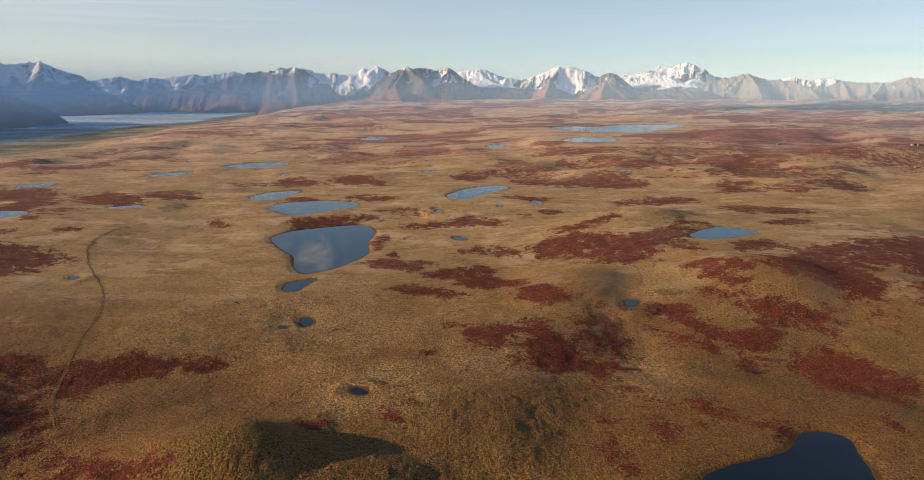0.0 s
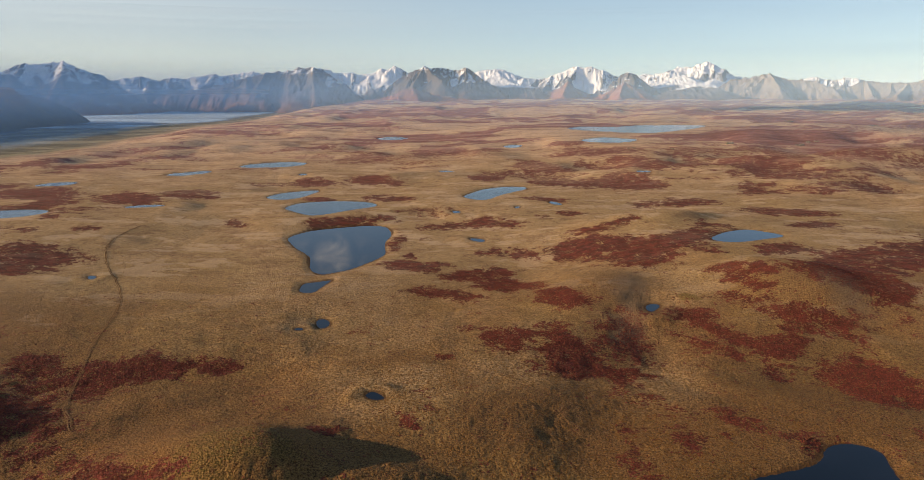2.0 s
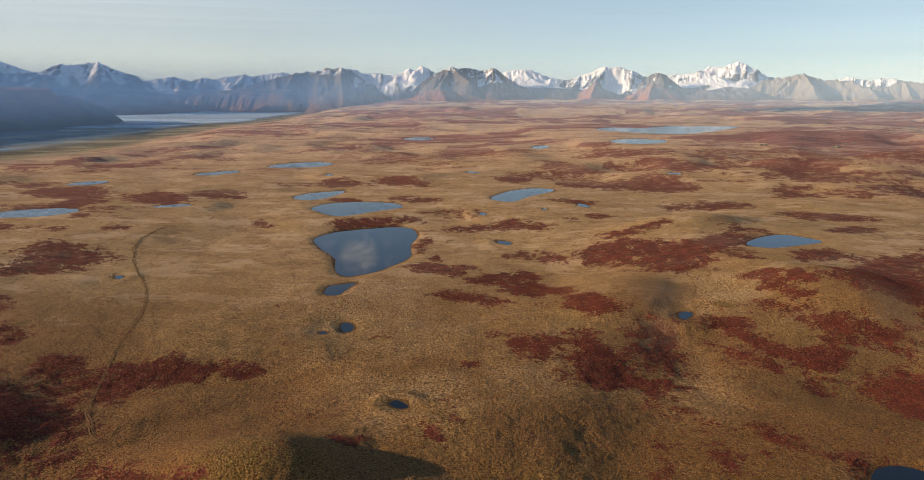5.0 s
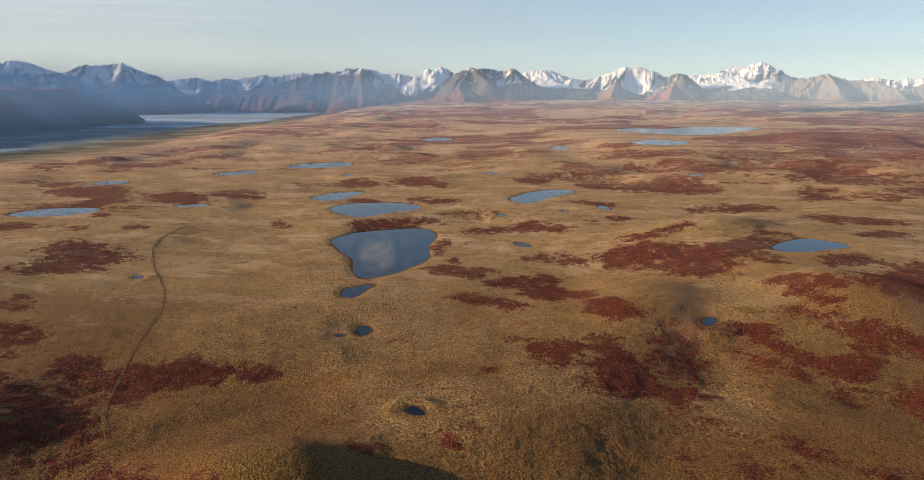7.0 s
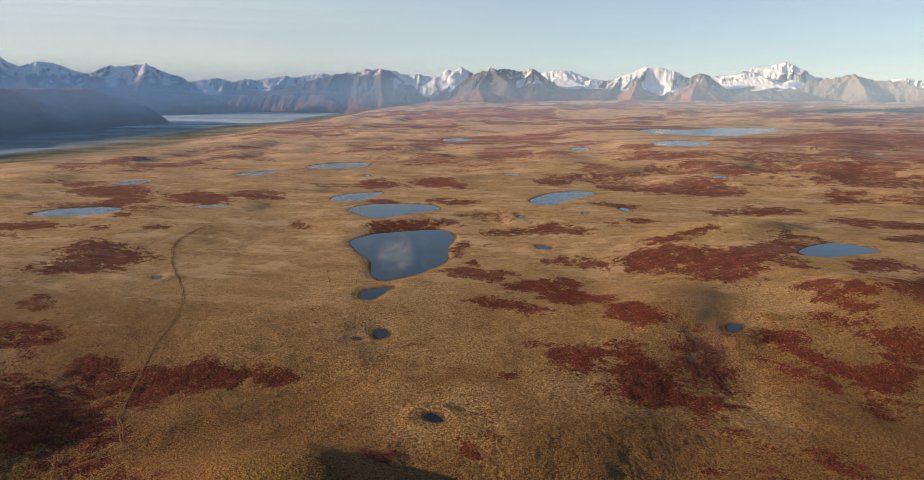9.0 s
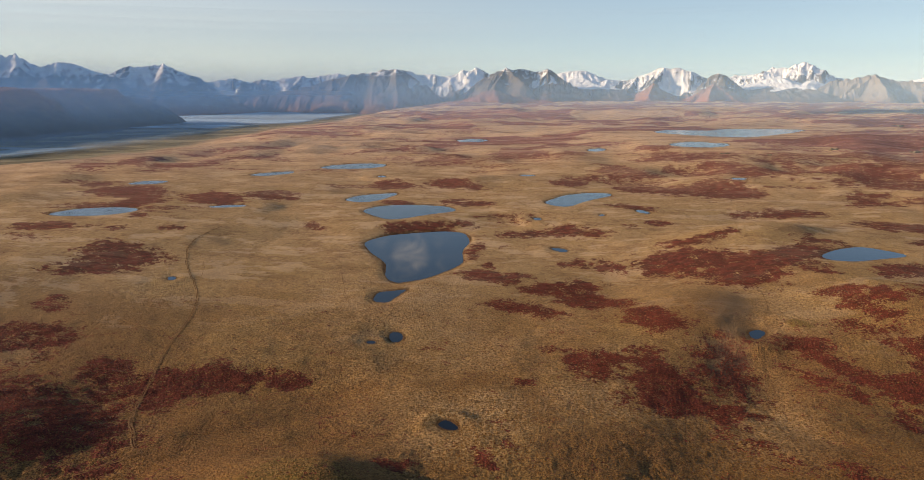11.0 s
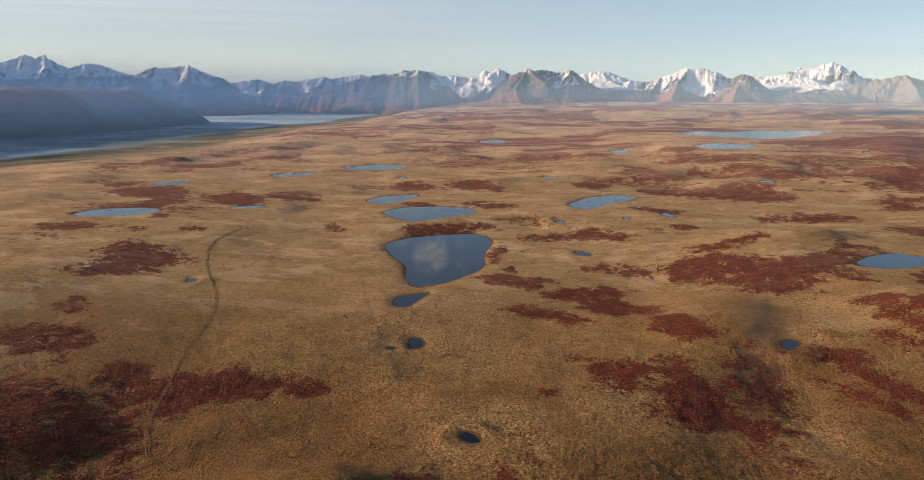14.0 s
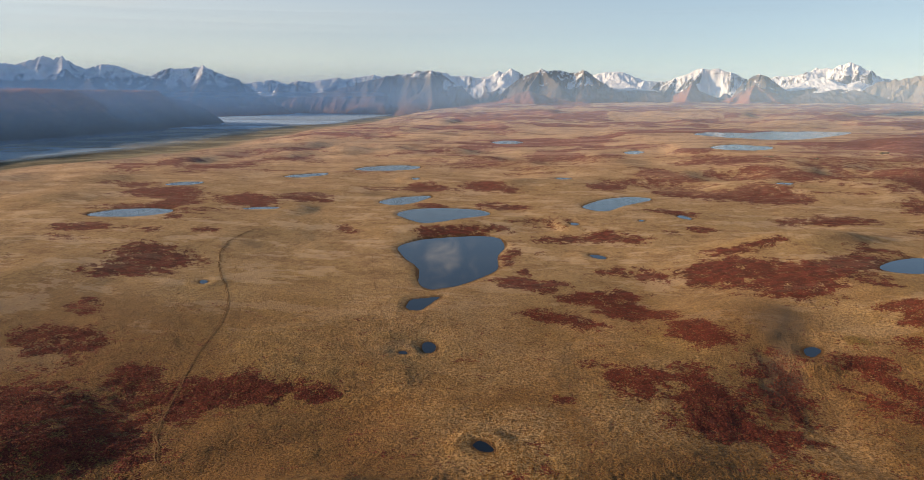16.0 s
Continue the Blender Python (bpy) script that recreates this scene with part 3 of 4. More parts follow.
def russet(x, y):
    """Where the grass is rust-brown rather than straw-pale: the near slopes, and patches further out."""
    near = 1 - step(140, 330, y - 0.7 * np.abs(x + 30))
    base = near + 1.0 * fbm(x, y, 80, 52, 5, 0.62) + 0.12 + 0.9 * zone(x, y, RUSSET, 58) - 0.7 * zone(x, y, BLEACHED, 69)
    return np.clip(base, 0, 1)


def pale(x, y):
    """Where the grass is paler: patches, zones, the middle ground, and more with distance."""
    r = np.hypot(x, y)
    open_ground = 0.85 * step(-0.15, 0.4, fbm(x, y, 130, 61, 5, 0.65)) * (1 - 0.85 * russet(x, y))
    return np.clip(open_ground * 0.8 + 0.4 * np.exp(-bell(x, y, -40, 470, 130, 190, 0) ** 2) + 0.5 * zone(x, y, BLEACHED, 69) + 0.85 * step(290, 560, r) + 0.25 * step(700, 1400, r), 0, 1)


# ---------------------------------------------------------------- materials
def material(name, roughness=0.9):
    m = bpy.data.materials.new(name)
    m.use_nodes = True
    m.node_tree.nodes["Principled BSDF"].inputs["Roughness"].default_value = roughness
    m.node_tree.nodes["Principled BSDF"].inputs["Specular IOR Level"].default_value = 0.15
    return m


class Nodes:
    """Short ways to write a node tree."""

    def __init__(self, m):
        self.tree, self.m = m.node_tree, m
        self.shader = m.node_tree.nodes["Principled BSDF"]
        self.place = self.add("ShaderNodeNewGeometry").outputs["Position"]

    def add(self, kind):
        return self.tree.nodes.new(kind)

    def link(self, a, b):
        if hasattr(a, "links"):
            self.tree.links.new(a, b)
        else:
            b.default_value = a

    def noise(self, size, detail=3, rough=0.55, stretch=None, where=None):
        n = self.add("ShaderNodeTexNoise")
        n.inputs["Scale"].default_value, n.inputs["Detail"].default_value, n.inputs["Roughness"].default_value = 1 / size, detail, rough
        w = where or self.place
        if stretch:
            v = self.add("ShaderNodeVectorMath")
            v.operation = "MULTIPLY"
            self.tree.links.new(w, v.inputs[0])
            v.inputs[1].default_value = stretch
            w = v.outputs[0]
        self.tree.links.new(w, n.inputs["Vector"])
        return n.outputs["Fac"]

    def attribute(self, name):
        a = self.add("ShaderNodeAttribute")
        a.attribute_name = name
        return a.outputs["Fac"]

    def math(self, op, a, b=0.0, c=0.0):
        n = self.add("ShaderNodeMath")
        n.operation = op
        for v, s in zip((a, b, c), n.inputs):
            self.link(v, s)
        return n.outputs[0]

    def ramp(self, v, lo, hi, a=0.0, b=1.0):
        n = self.add("ShaderNodeMapRange")
        n.interpolation_type = "SMOOTHSTEP"
        for s, x in zip(("Value", "From Min", "From Max", "To Min", "To Max"), (v, lo, hi, a, b)):
            self.link(x, n.inputs[s])
        return n.outputs[0]

    def mix(self, k, a, b):
        n = self.add("ShaderNodeMix")
        n.data_type = "RGBA"
        self.link(k, n.inputs[0])
        for v, s in ((a, n.inputs[6]), (b, n.inputs[7])):
            self.link((*v, 1.0) if isinstance(v, tuple) else v, s)
        return n.outputs[2]

    def bump(self, height, distance, strength=1.0):
        n = self.add("ShaderNodeBump")
        n.inputs["Strength"].default_value, n.inputs["Distance"].default_value = strength, distance
        self.link(height, n.inputs["Height"])
        self.link(n.outputs[0], self.shader.inputs["Normal"])

    def colour(self, c):
        self.link((*c, 1.0) if isinstance(c, tuple) else c, self.shader.inputs["Base Color"])


def tundra():
    m = material("tundra", 0.95)
    n = Nodes(m)
    mid, small = n.ramp(n.noise(9, 5, 0.62), 0.36, 0.64), n.ramp(n.noise(2.6, 4, 0.65), 0.38, 0.62)
    fine, grain = n.ramp(n.noise(0.95, 3, 0.65), 0.38, 0.62), n.ramp(n.noise(0.42, 2, 0.6), 0.38, 0.62)
    straw = n.mix(mid, (0.305, 0.143, 0.032), (0.425, 0.222, 0.060))
    rust = n.mix(mid, (0.125, 0.044, 0.010), (0.205, 0.080, 0.016))
    c = n.mix(n.ramp(n.math("ADD", n.attribute("russet"), n.math("MULTIPLY", small, 0.35)), 0.25, 1.05), straw, rust)
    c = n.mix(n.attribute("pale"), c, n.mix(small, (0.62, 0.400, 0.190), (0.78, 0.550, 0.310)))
    far = n.ramp(n.noise(30, 5, 0.62), 0.38, 0.62)
    c = n.mix(n.math("MULTIPLY", far, 0.38), c, n.mix(0.6, c, (0.10, 0.052, 0.016)))
    c = n.mix(n.ramp(n.noise(48, 4, 0.6), 0.50, 0.66, 0.0, 0.42), c, (0.205, 0.125, 0.030))
    c = n.mix(n.ramp(n.noise(110, 5, 0.6), 0.45, 0.61, 0.0, 0.48), c, n.mix(mid, (0.27, 0.185, 0.052), (0.40, 0.285, 0.105)))
    c = n.mix(n.attribute("moss"), c, n.mix(fine, (0.075, 0.070, 0.010), (0.19, 0.15, 0.022)))
    c = n.mix(n.math("MULTIPLY", small, 0.62), c, n.mix(0.62, c, (0.05, 0.022, 0.008)))
    c = n.mix(n.ramp(n.noise(5.5, 4, 0.65), 0.46, 0.60, 0.0, 0.45), c, n.mix(0.6, c, (0.07, 0.028, 0.010)))
    # brown heath, plus slope and mound shade painted in the same brown
    c = n.mix(n.attribute("heath_shade"), c, n.mix(small, (0.088, 0.034, 0.012), (0.140, 0.056, 0.018)))
    # shade painted dark into the gaps between the tussocks, bleached tips
    c = n.mix(n.ramp(n.attribute("afar"), 0, 1, 1.0, 0.55), c, n.mix(fine, c, n.mix(0.82, c, (0.036, 0.015, 0.005))))
    # single low shrubs, dark among the grass
    specks = n.math("MULTIPLY", n.ramp(n.noise(1.5, 2, 0.5), 0.585, 0.64, 0.0, 0.8), n.ramp(n.noise(24, 3, 0.6), 0.44, 0.58))
    c = n.mix(specks, c, (0.052, 0.018, 0.009))
    c = n.mix(n.math("MULTIPLY", grain, 0.72), c, n.mix(0.58, c, (0.50, 0.275, 0.085)))
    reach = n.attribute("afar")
    # grass pales with distance; the far pink is haze put into its colour
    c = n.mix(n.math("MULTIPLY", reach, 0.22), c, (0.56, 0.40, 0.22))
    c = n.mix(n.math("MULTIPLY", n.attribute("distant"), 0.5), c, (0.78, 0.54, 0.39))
    clump = n.math("ADD", n.math("ADD", n.math("MULTIPLY", n.attribute("shrub"), 0.79), n.math("MULTIPLY", n.math("SUBTRACT", n.noise(7, 4, 0.65), 0.5), 1.5)), n.math("MULTIPLY", n.math("SUBTRACT", n.noise(1.1, 3, 0.65), 0.5), n.ramp(n.attribute("afar"), 0, 1, 2.8, 1.3)))
    red = n.mix(n.ramp(n.noise(5, 4, 0.6), 0.36, 0.64), (0.095, 0.020, 0.015), (0.225, 0.043, 0.030))
    red = n.mix(grain, n.mix(0.55, red, (0.02, 0.008, 0.006)), red)
    # distant thickets fade to dusty pink, haze mixed into the red
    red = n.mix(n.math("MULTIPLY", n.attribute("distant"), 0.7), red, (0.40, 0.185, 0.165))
    shrubs = n.ramp(clump, 0.38, 0.58, 0.0, 0.94)
    c = n.mix(shrubs, c, red)
    # further out: sharp dark heath flecks and bleached streaks, as wide as they show from above
    fleck = n.math("MULTIPLY", n.ramp(n.noise(17, 6, 0.72, stretch=(0.6, 1, 1)), 0.535, 0.575, 0.0, 0.62), reach)
    c = n.mix(fleck, c, n.mix(0.5, c, (0.13, 0.045, 0.026)))
    bleach = n.math("MULTIPLY", n.ramp(n.noise(30, 6, 0.74, stretch=(0.55, 1, 1)), 0.535, 0.575, 0.0, 0.6), n.math("MULTIPLY", reach, n.ramp(shrubs, 0.2, 0.8, 1.0, 0.2)))
    grit = n.math("MULTIPLY", n.ramp(n.noise(2.6, 4, 0.72, stretch=(1, 0.33, 1)), 0.50, 0.58, 0.0, 0.26), reach)
    c = n.mix(grit, c, n.mix(0.6, c, (0.10, 0.045, 0.028)))
    dots = n.math("MULTIPLY", n.ramp(n.noise(4.2, 3, 0.6, stretch=(1, 0.5, 1)), 0.575, 0.615, 0.0, 0.34), reach)
    c = n.mix(dots, c, n.mix(0.65, c, (0.075, 0.032, 0.018)))
    c = n.mix(bleach, c, n.mix(0.6, c, (0.70, 0.52, 0.35)))
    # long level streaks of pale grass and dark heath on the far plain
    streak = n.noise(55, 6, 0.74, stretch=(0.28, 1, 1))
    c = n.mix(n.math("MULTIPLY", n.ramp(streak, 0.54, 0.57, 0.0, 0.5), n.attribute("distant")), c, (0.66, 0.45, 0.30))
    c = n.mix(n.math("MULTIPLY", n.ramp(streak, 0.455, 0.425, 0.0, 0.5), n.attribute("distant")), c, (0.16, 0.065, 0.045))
    # grey scrub; the shade of two slopes is painted in with it
    c = n.mix(n.attribute("willow_shade"), c, n.mix(fine, (0.14, 0.095, 0.060), (0.21, 0.15, 0.095)))
    c = n.mix(n.attribute("rim"), c, (0.085, 0.038, 0.013))
    c = n.mix(n.attribute("silt"), c, n.mix(n.ramp(n.noise(90, 5, 0.65, stretch=(0.4, 1, 1)), 0.45, 0.6), (0.13, 0.118, 0.075), (0.29, 0.25, 0.155)))
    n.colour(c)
    n.link(n.ramp(shrubs, 0, 1, 0.06, 0.02), n.shader.inputs["Sheen Weight"])
    n.shader.inputs["Sheen Roughness"].default_value = 0.2
    n.shader.inputs["Sheen Tint"].default_value = (1.0, 0.74, 0.42, 1)
    lumps = n.math("ADD", n.math("MULTIPLY", fine, -0.27), n.math("ADD", n.math("MULTIPLY", grain, 0.10), n.math("MULTIPLY", small, -0.28)))
    n.bump(lumps, 1.3, 1.0)
    return m


def water_material(name="lake_water", gloss=0.03):
    m = material(name, gloss)
    n = Nodes(m)
    n.shader.inputs["Specular IOR Level"].default_value = 0.5
    n.shader.inputs["IOR"].default_value = 1.33
    n.colour(n.mix(n.ramp(n.noise(30, 2), 0.4, 0.6), (0.003, 0.006, 0.011), (0.005, 0.008, 0.014)))
    n.bump(n.noise(2.5, 3, stretch=(1, 0.5, 1)), 0.004, 0.5)
    return m


def rock_material(name, snow_line, low, high, ragged=1.0):
    """Mountain rock: low slopes, high crags, snow above a ragged line where it is not too steep."""
    m = material(name, 0.9)
    n = Nodes(m)
    sep = n.add("ShaderNodeSeparateXYZ")
    n.tree.links.new(n.place, sep.inputs[0])
    z = sep.outputs["Z"]
    geo = n.add("ShaderNodeSeparateXYZ")
    n.tree.links.new(n.add("ShaderNodeNewGeometry").outputs["Normal"], geo.inputs[0])
    grain, fleck = n.noise(45, 5, 0.65), n.noise(11, 4, 0.7)
    c = n.mix(n.ramp(n.math("ADD", z, n.math("MULTIPLY", grain, 90)), 60, 170), low, high)
    c = n.mix(n.ramp(fleck, 0.42, 0.62, 0.0, 0.65), c, n.mix(0.6, c, (0.05, 0.045, 0.04)))
    edge = n.math("ADD", z, n.math("MULTIPLY", n.math("SUBTRACT", n.noise(55, 3, 0.6), 0.5), 157 * ragged))
    edge = n.math("ADD", edge, n.math("MULTIPLY", n.math("SUBTRACT", geo.outputs["Z"], 0.76), 300 * ragged))
    edge = n.math("ADD", edge, n.math("MULTIPLY", n.math("SUBTRACT", fleck, 0.5), 230 * ragged))
    edge = n.math("SUBTRACT", edge, n.math("MULTIPLY", n.attribute("rib"), 90 * ragged))
    c = n.mix(n.ramp(edge, snow_line - 2, snow_line + 2), c, (0.80, 0.81, 0.83))
    n.colour(c)
    n.bump(n.math("ADD", n.math("MULTIPLY", grain, 0.4), n.math("MULTIPLY", fleck, 0.6)), 7, 0.7)
    return m


TUNDRA, WATER, RIPPLED = tundra(), water_material(), water_material("rippled_water", 0.16)
MOUNTAIN_HIGH = rock_material("snowy_rock", 128, (0.14, 0.10, 0.085), (0.15, 0.145, 0.145))
MOUNTAIN_FRONT = rock_material("dark_rock", 203, (0.20, 0.105, 0.075), (0.14, 0.118, 0.10), 0.7)
MOUNTAIN_MID = rock_material("streaked_rock", 172, (0.24, 0.115, 0.075), (0.14, 0.118, 0.10), 0.8)
MOUNTAIN_BARE = rock_material("bare_rock", 999, (0.22, 0.155, 0.12), (0.27, 0.235, 0.20))
GLACIER = rock_material("glacier_ice", 116, (0.13, 0.085, 0.07), (0.13, 0.115, 0.105), 0.12)
TABLE = rock_material("table_slopes", 999, (0.09, 0.085, 0.08), (0.48, 0.20, 0.11))
FOOTHILL = rock_material("red_foothill", 999, (0.36, 0.125, 0.070), (0.30, 0.16, 0.11))


def mesh_object(name, verts, faces, mat, smooth=True):
    me = bpy.data.meshes.new(name)
    faces = np.asarray(faces, np.int32)
    me.vertices.add(len(verts))
    me.vertices.foreach_set("co", np.asarray(verts, np.float32).ravel())
    k = faces.shape[1]
    me.loops.add(faces.size)
    me.loops.foreach_set("vertex_index", faces.ravel())
    me.polygons.add(len(faces))
    me.polygons.foreach_set("loop_start", np.arange(0, faces.size, k, dtype=np.int32))
    me.polygons.foreach_set("use_smooth", np.full(len(faces), smooth))
    me.update(calc_edges=True)
    me.materials.append(mat)
    return new(name, me)


def grid_faces(rows, cols, closed=False):
    i = np.arange(rows * cols).reshape(rows, cols)
    j = np.roll(i, -1, 1)
    if not closed:
        i, j = i[:, :-1], j[:, :-1]
    return np.stack([i[:-1], j[:-1], j[1:], i[1:]], -1).reshape(-1, 4)


def attribute(ob, name, values):
    a = ob.data.attributes.new(name, "FLOAT", "POINT")
    a.data.foreach_set("value", np.asarray(values, np.float32).ravel())


# ---------------------------------------------------------------- ground: one sheet to the horizon
def ground():
    radii = [0.0, 0.02]
    while radii[-1] < 4900:
        r = radii[-1]
        radii.append(r + (6.0 if r < 110 else min(30.0, max(0.28, 1.65 * r * r / 114500))))
    radii = np.array(radii[1:])
    # headings counted left from +y: fine over the side that is seen, coarse behind
    turn = np.radians(np.concatenate([np.arange(-44, 56, 0.092), np.arange(56, 316, 4.0)]))
    a, r = np.meshgrid(turn, radii)
    x, y = -r * np.sin(a), r * np.cos(a)
    z = land(x, y)
    ob = mesh_object("ground", np.stack([x, y, z], -1).reshape(-1, 3), grid_faces(len(radii), len(turn), True), TUNDRA)
    attribute(ob, "shrub", thicket(x, y))
    attribute(ob, "russet", russet(x, y))
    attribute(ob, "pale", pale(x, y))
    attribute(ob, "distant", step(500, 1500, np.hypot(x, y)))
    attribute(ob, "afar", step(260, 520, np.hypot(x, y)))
    attribute(ob, "moss", step(-0.1, 0.3, blobs(x, y, MOSS) + 0.4 * vnoise(x, y, 5, 66)))
    attribute(ob, "heath_shade", heath_shade(x, y))
    attribute(ob, "willow_shade", 0.5 * step(-0.5, 0.6, blobs(x, y, WILLOW_SHADE) + 0.35 * vnoise(x, y, 6, 67)))
    rim = np.zeros(x.shape)
    for _, level, ring in LAKES + POOLS:
        lo, hi = ring.min(0) - 6, ring.max(0) + 6
        near = (x > lo[0]) & (x < hi[0]) & (y > lo[1]) & (y < hi[1])
        if near.any():
            rim[near] = np.maximum(rim[near], 1 - step(0.5, 1.6, outline_distance(x[near], y[near], ring)))
    attribute(ob, "rim", 0.85 * rim)
    attribute(ob, "silt", step(0.3, 0.9, valley_depth(x, y) + 0.25 * fbm(x, y * 0.5, 260, 71, 4)))
    return tagged(ob, "autumn tundra of straw-coloured grass and red dwarf birch", "ground", kind="structure")


ground()


def lakes():
    for name, level, ring in LAKES + POOLS:
        ahead, behind = np.roll(ring, -1, 0), np.roll(ring, 1, 0)
        t = ahead - behind
        out = np.stack([t[:, 1], -t[:, 0]], 1) / (np.linalg.norm(t, axis=1, keepdims=True) + 1e-9)
        area = np.sum(ring[:, 0] * ahead[:, 1] - ahead[:, 0] * ring[:, 1])
        margin = 1.2 + 0.006 * math.hypot(*ring.mean(0))
        p = ring + out * margin * (1 if area > 0 else -1)
        me = bpy.data.meshes.new(name)
        me.from_pydata([(a, b, level) for a, b in p], [], [list(range(len(p)))[::1 if area > 0 else -1]])
        me.materials.append(RIPPLED if ring[:, 1].mean() > 700 else WATER)
        tagged(new(name, me), "still dark-blue tundra lake mirroring the sky", "lake", kind="structure")


lakes()


# ---------------------------------------------------------------- mountains
def mountain(name, mat, ridges, label, seed, base=-25.0, slope=0.55, crag=1.0):
    """A mountain: crest lines of (x, y, height), slopes that fall from them, ribs and gullies."""
    pts = np.array([q for ridge in ridges for q in ridge], float)
    reach = (pts[:, 2].max() - base) / slope * 1.15
    lo, hi = pts[:, :2].min(0) - reach, pts[:, :2].max(0) + reach
    nx, ny = int(np.clip((hi[0] - lo[0]) / 7.5, 60, 220)), int(np.clip((hi[1] - lo[1]) / 15.0, 40, 80))
    x, y = np.meshgrid(np.linspace(lo[0], hi[0], nx), np.linspace(lo[1], hi[1], ny))
    wx = 26 * vnoise(x, y, 200, seed) + 9 * vnoise(x, y, 70, seed + 1)
    wy = 26 * vnoise(x, y, 200, seed + 2) + 9 * vnoise(x, y, 70, seed + 3)
    h, away, run = np.full(x.shape, -1e3), np.full(x.shape, 1e9), np.zeros(x.shape)
    start = 0.0
    # spurs that run out from the crest towards the plain, so that each summit has a lit and a shaded side
    g, spurs = np.random.default_rng(seed), []
    for ridge in ridges:
        last = None
        for px, py, pz in ridge[:-1]:
            if crag > 0.55 and pz - base > 110 and (last is None or math.hypot(px - last[0], py - last[1]) > 95):
                last = (px, py)
                lean, far = g.uniform(-0.7, 0.45), (pz - base) / slope * g.uniform(0.85, 1.25)
                out = math.atan2(-py, -px) + lean
                bend = out + g.uniform(-0.5, 0.5)
                mid = (px + math.cos(out) * far * 0.5, py + math.sin(out) * far * 0.5, base + (pz - base) * g.uniform(0.50, 0.62))
                spurs.append([(px, py, pz), mid, (mid[0] + math.cos(bend) * far * 0.5, mid[1] + math.sin(bend) * far * 0.5, base)])
    for ridge in list(ridges) + spurs:
        for (ax, ay, az), (bx, by, bz) in zip(ridge[:-1], ridge[1:]):
            ex, ey = bx - ax, by - ay
            size = math.hypot(ex, ey) + 1e-6
            near = np.hypot(x - (ax + bx) / 2, y - (ay + by) / 2) - size / 2
            calm = step(0, 130, near)
            px, py = x + wx * calm, y + wy * calm
            free = ((px - ax) * ex + (py - ay) * ey) / size
            k = np.clip(free / size, 0, 1)
            d = np.hypot(px - ax - k * ex, py - ay - k * ey)
            top = az + (bz - az) * k + 5
            lie = top - slope * d * (0.82 + 0.55 * np.exp(-d / 80))
            won = lie > h
            h, away, run = np.where(won, lie, h), np.where(won, d, away), np.where(won, start + free, run)
            start += size
        start += 333.0
    flute = 0.0
    for wide, high, late in ((150, 27, 130), (64, 18, 60), (28, 9, 30)):
        flute = flute + high * (0.6 - 2 * np.abs(vnoise(run, away * 0.22, wide, seed + wide))) * step(0, 0.7 * late, away)
    h = h + flute * crag * step(base - 10, base + 110, h)
    h = h + (3.5 * (0.7 - 2 * np.abs(vnoise(x, y * 0.7, 46, seed + 8))) + 3 * (0.7 - 2 * np.abs(vnoise(x, y * 0.6, 19, seed + 9)))) * step(base + 20, base + 120, h)
    h = base - 12 + 38 * np.log1p(np.exp(np.clip((h - base) / 38, -30, 30)))
    ob = mesh_object(name, np.stack([x, y, h], -1).reshape(-1, 3), grid_faces(ny, nx), mat, False)
    attribute(ob, "rib", np.clip(flute / 20, -1.2, 1.2) * step(0, 25, away))
    return tagged(ob, label, name, "mountain range")


mountain("mountain", MOUNTAIN_HIGH, [
    [(-3228, 2916, 259), (-3113, 3038, 275), (-2990, 3159, 255), (-2932, 3214, 275), (-2886, 3255, 301), (-2863, 3275, 290), (-2819, 3313, 303), (-2786, 3341, 267), (-2701, 3333, 236)],
    [(-2819, 3313, 303), (-2720, 3190, 240), (-2640, 3090, 150)],
    [(-3113, 3038, 275), (-2990, 2920, 200)]],
    "tall mountain with broad snowfields and rock faces", 201, -80, 0.80, 1)
mountain("mountain", MOUNTAIN_HIGH, [
    [(-2697, 3284, 225), (-2614, 3351, 260), (-2552, 3398, 252), (-2496, 3440, 222), (-2450, 3473, 204)],
    [(-2614, 3351, 260), (-2530, 3220, 195)]],
    "rugged mountain with snowfields along its crest", 211, -80, 0.80, 1)
mountain("mountain", MOUNTAIN_MID, [
    [(-2088, 3470, 252), (-2010, 3330, 205), (-1950, 3210, 125)],
    [(-2323, 3318, 196), (-2237, 3376, 240), (-2177, 3415, 235), (-2088, 3470, 252), (-2033, 3503, 221), (-1918, 3499, 190), (-1813, 3487, 118), (-1709, 3472, 37)],
    [(-1907, 3413, 154), (-1882, 3186, 73)],
    [(-2294, 3277, 195), (-2511, 3114, 181), (-2684, 2966, 173), (-2885, 2771, 175)],
    [(-2479, 3075, 180), (-2291, 2905, 75)]],
    "dark mountain with a snow-streaked summit ridge", 221, -80, 0.80, 0.62)
mountain("mountain", MOUNTAIN_HIGH, [
    [(-2209, 4126, 167), (-2067, 4199, 192), (-1968, 4246, 165), (-1906, 4274, 186), (-1831, 4307, 176), (-1767, 4334, 194), (-1670, 4372, 209), (-1623, 4390, 195), (-1573, 4408, 203), (-1443, 4452, 229), (-1387, 4470, 204)]],
    "jagged row of distant snow-dusted peaks", 231, -80, 0.70, 0.7)
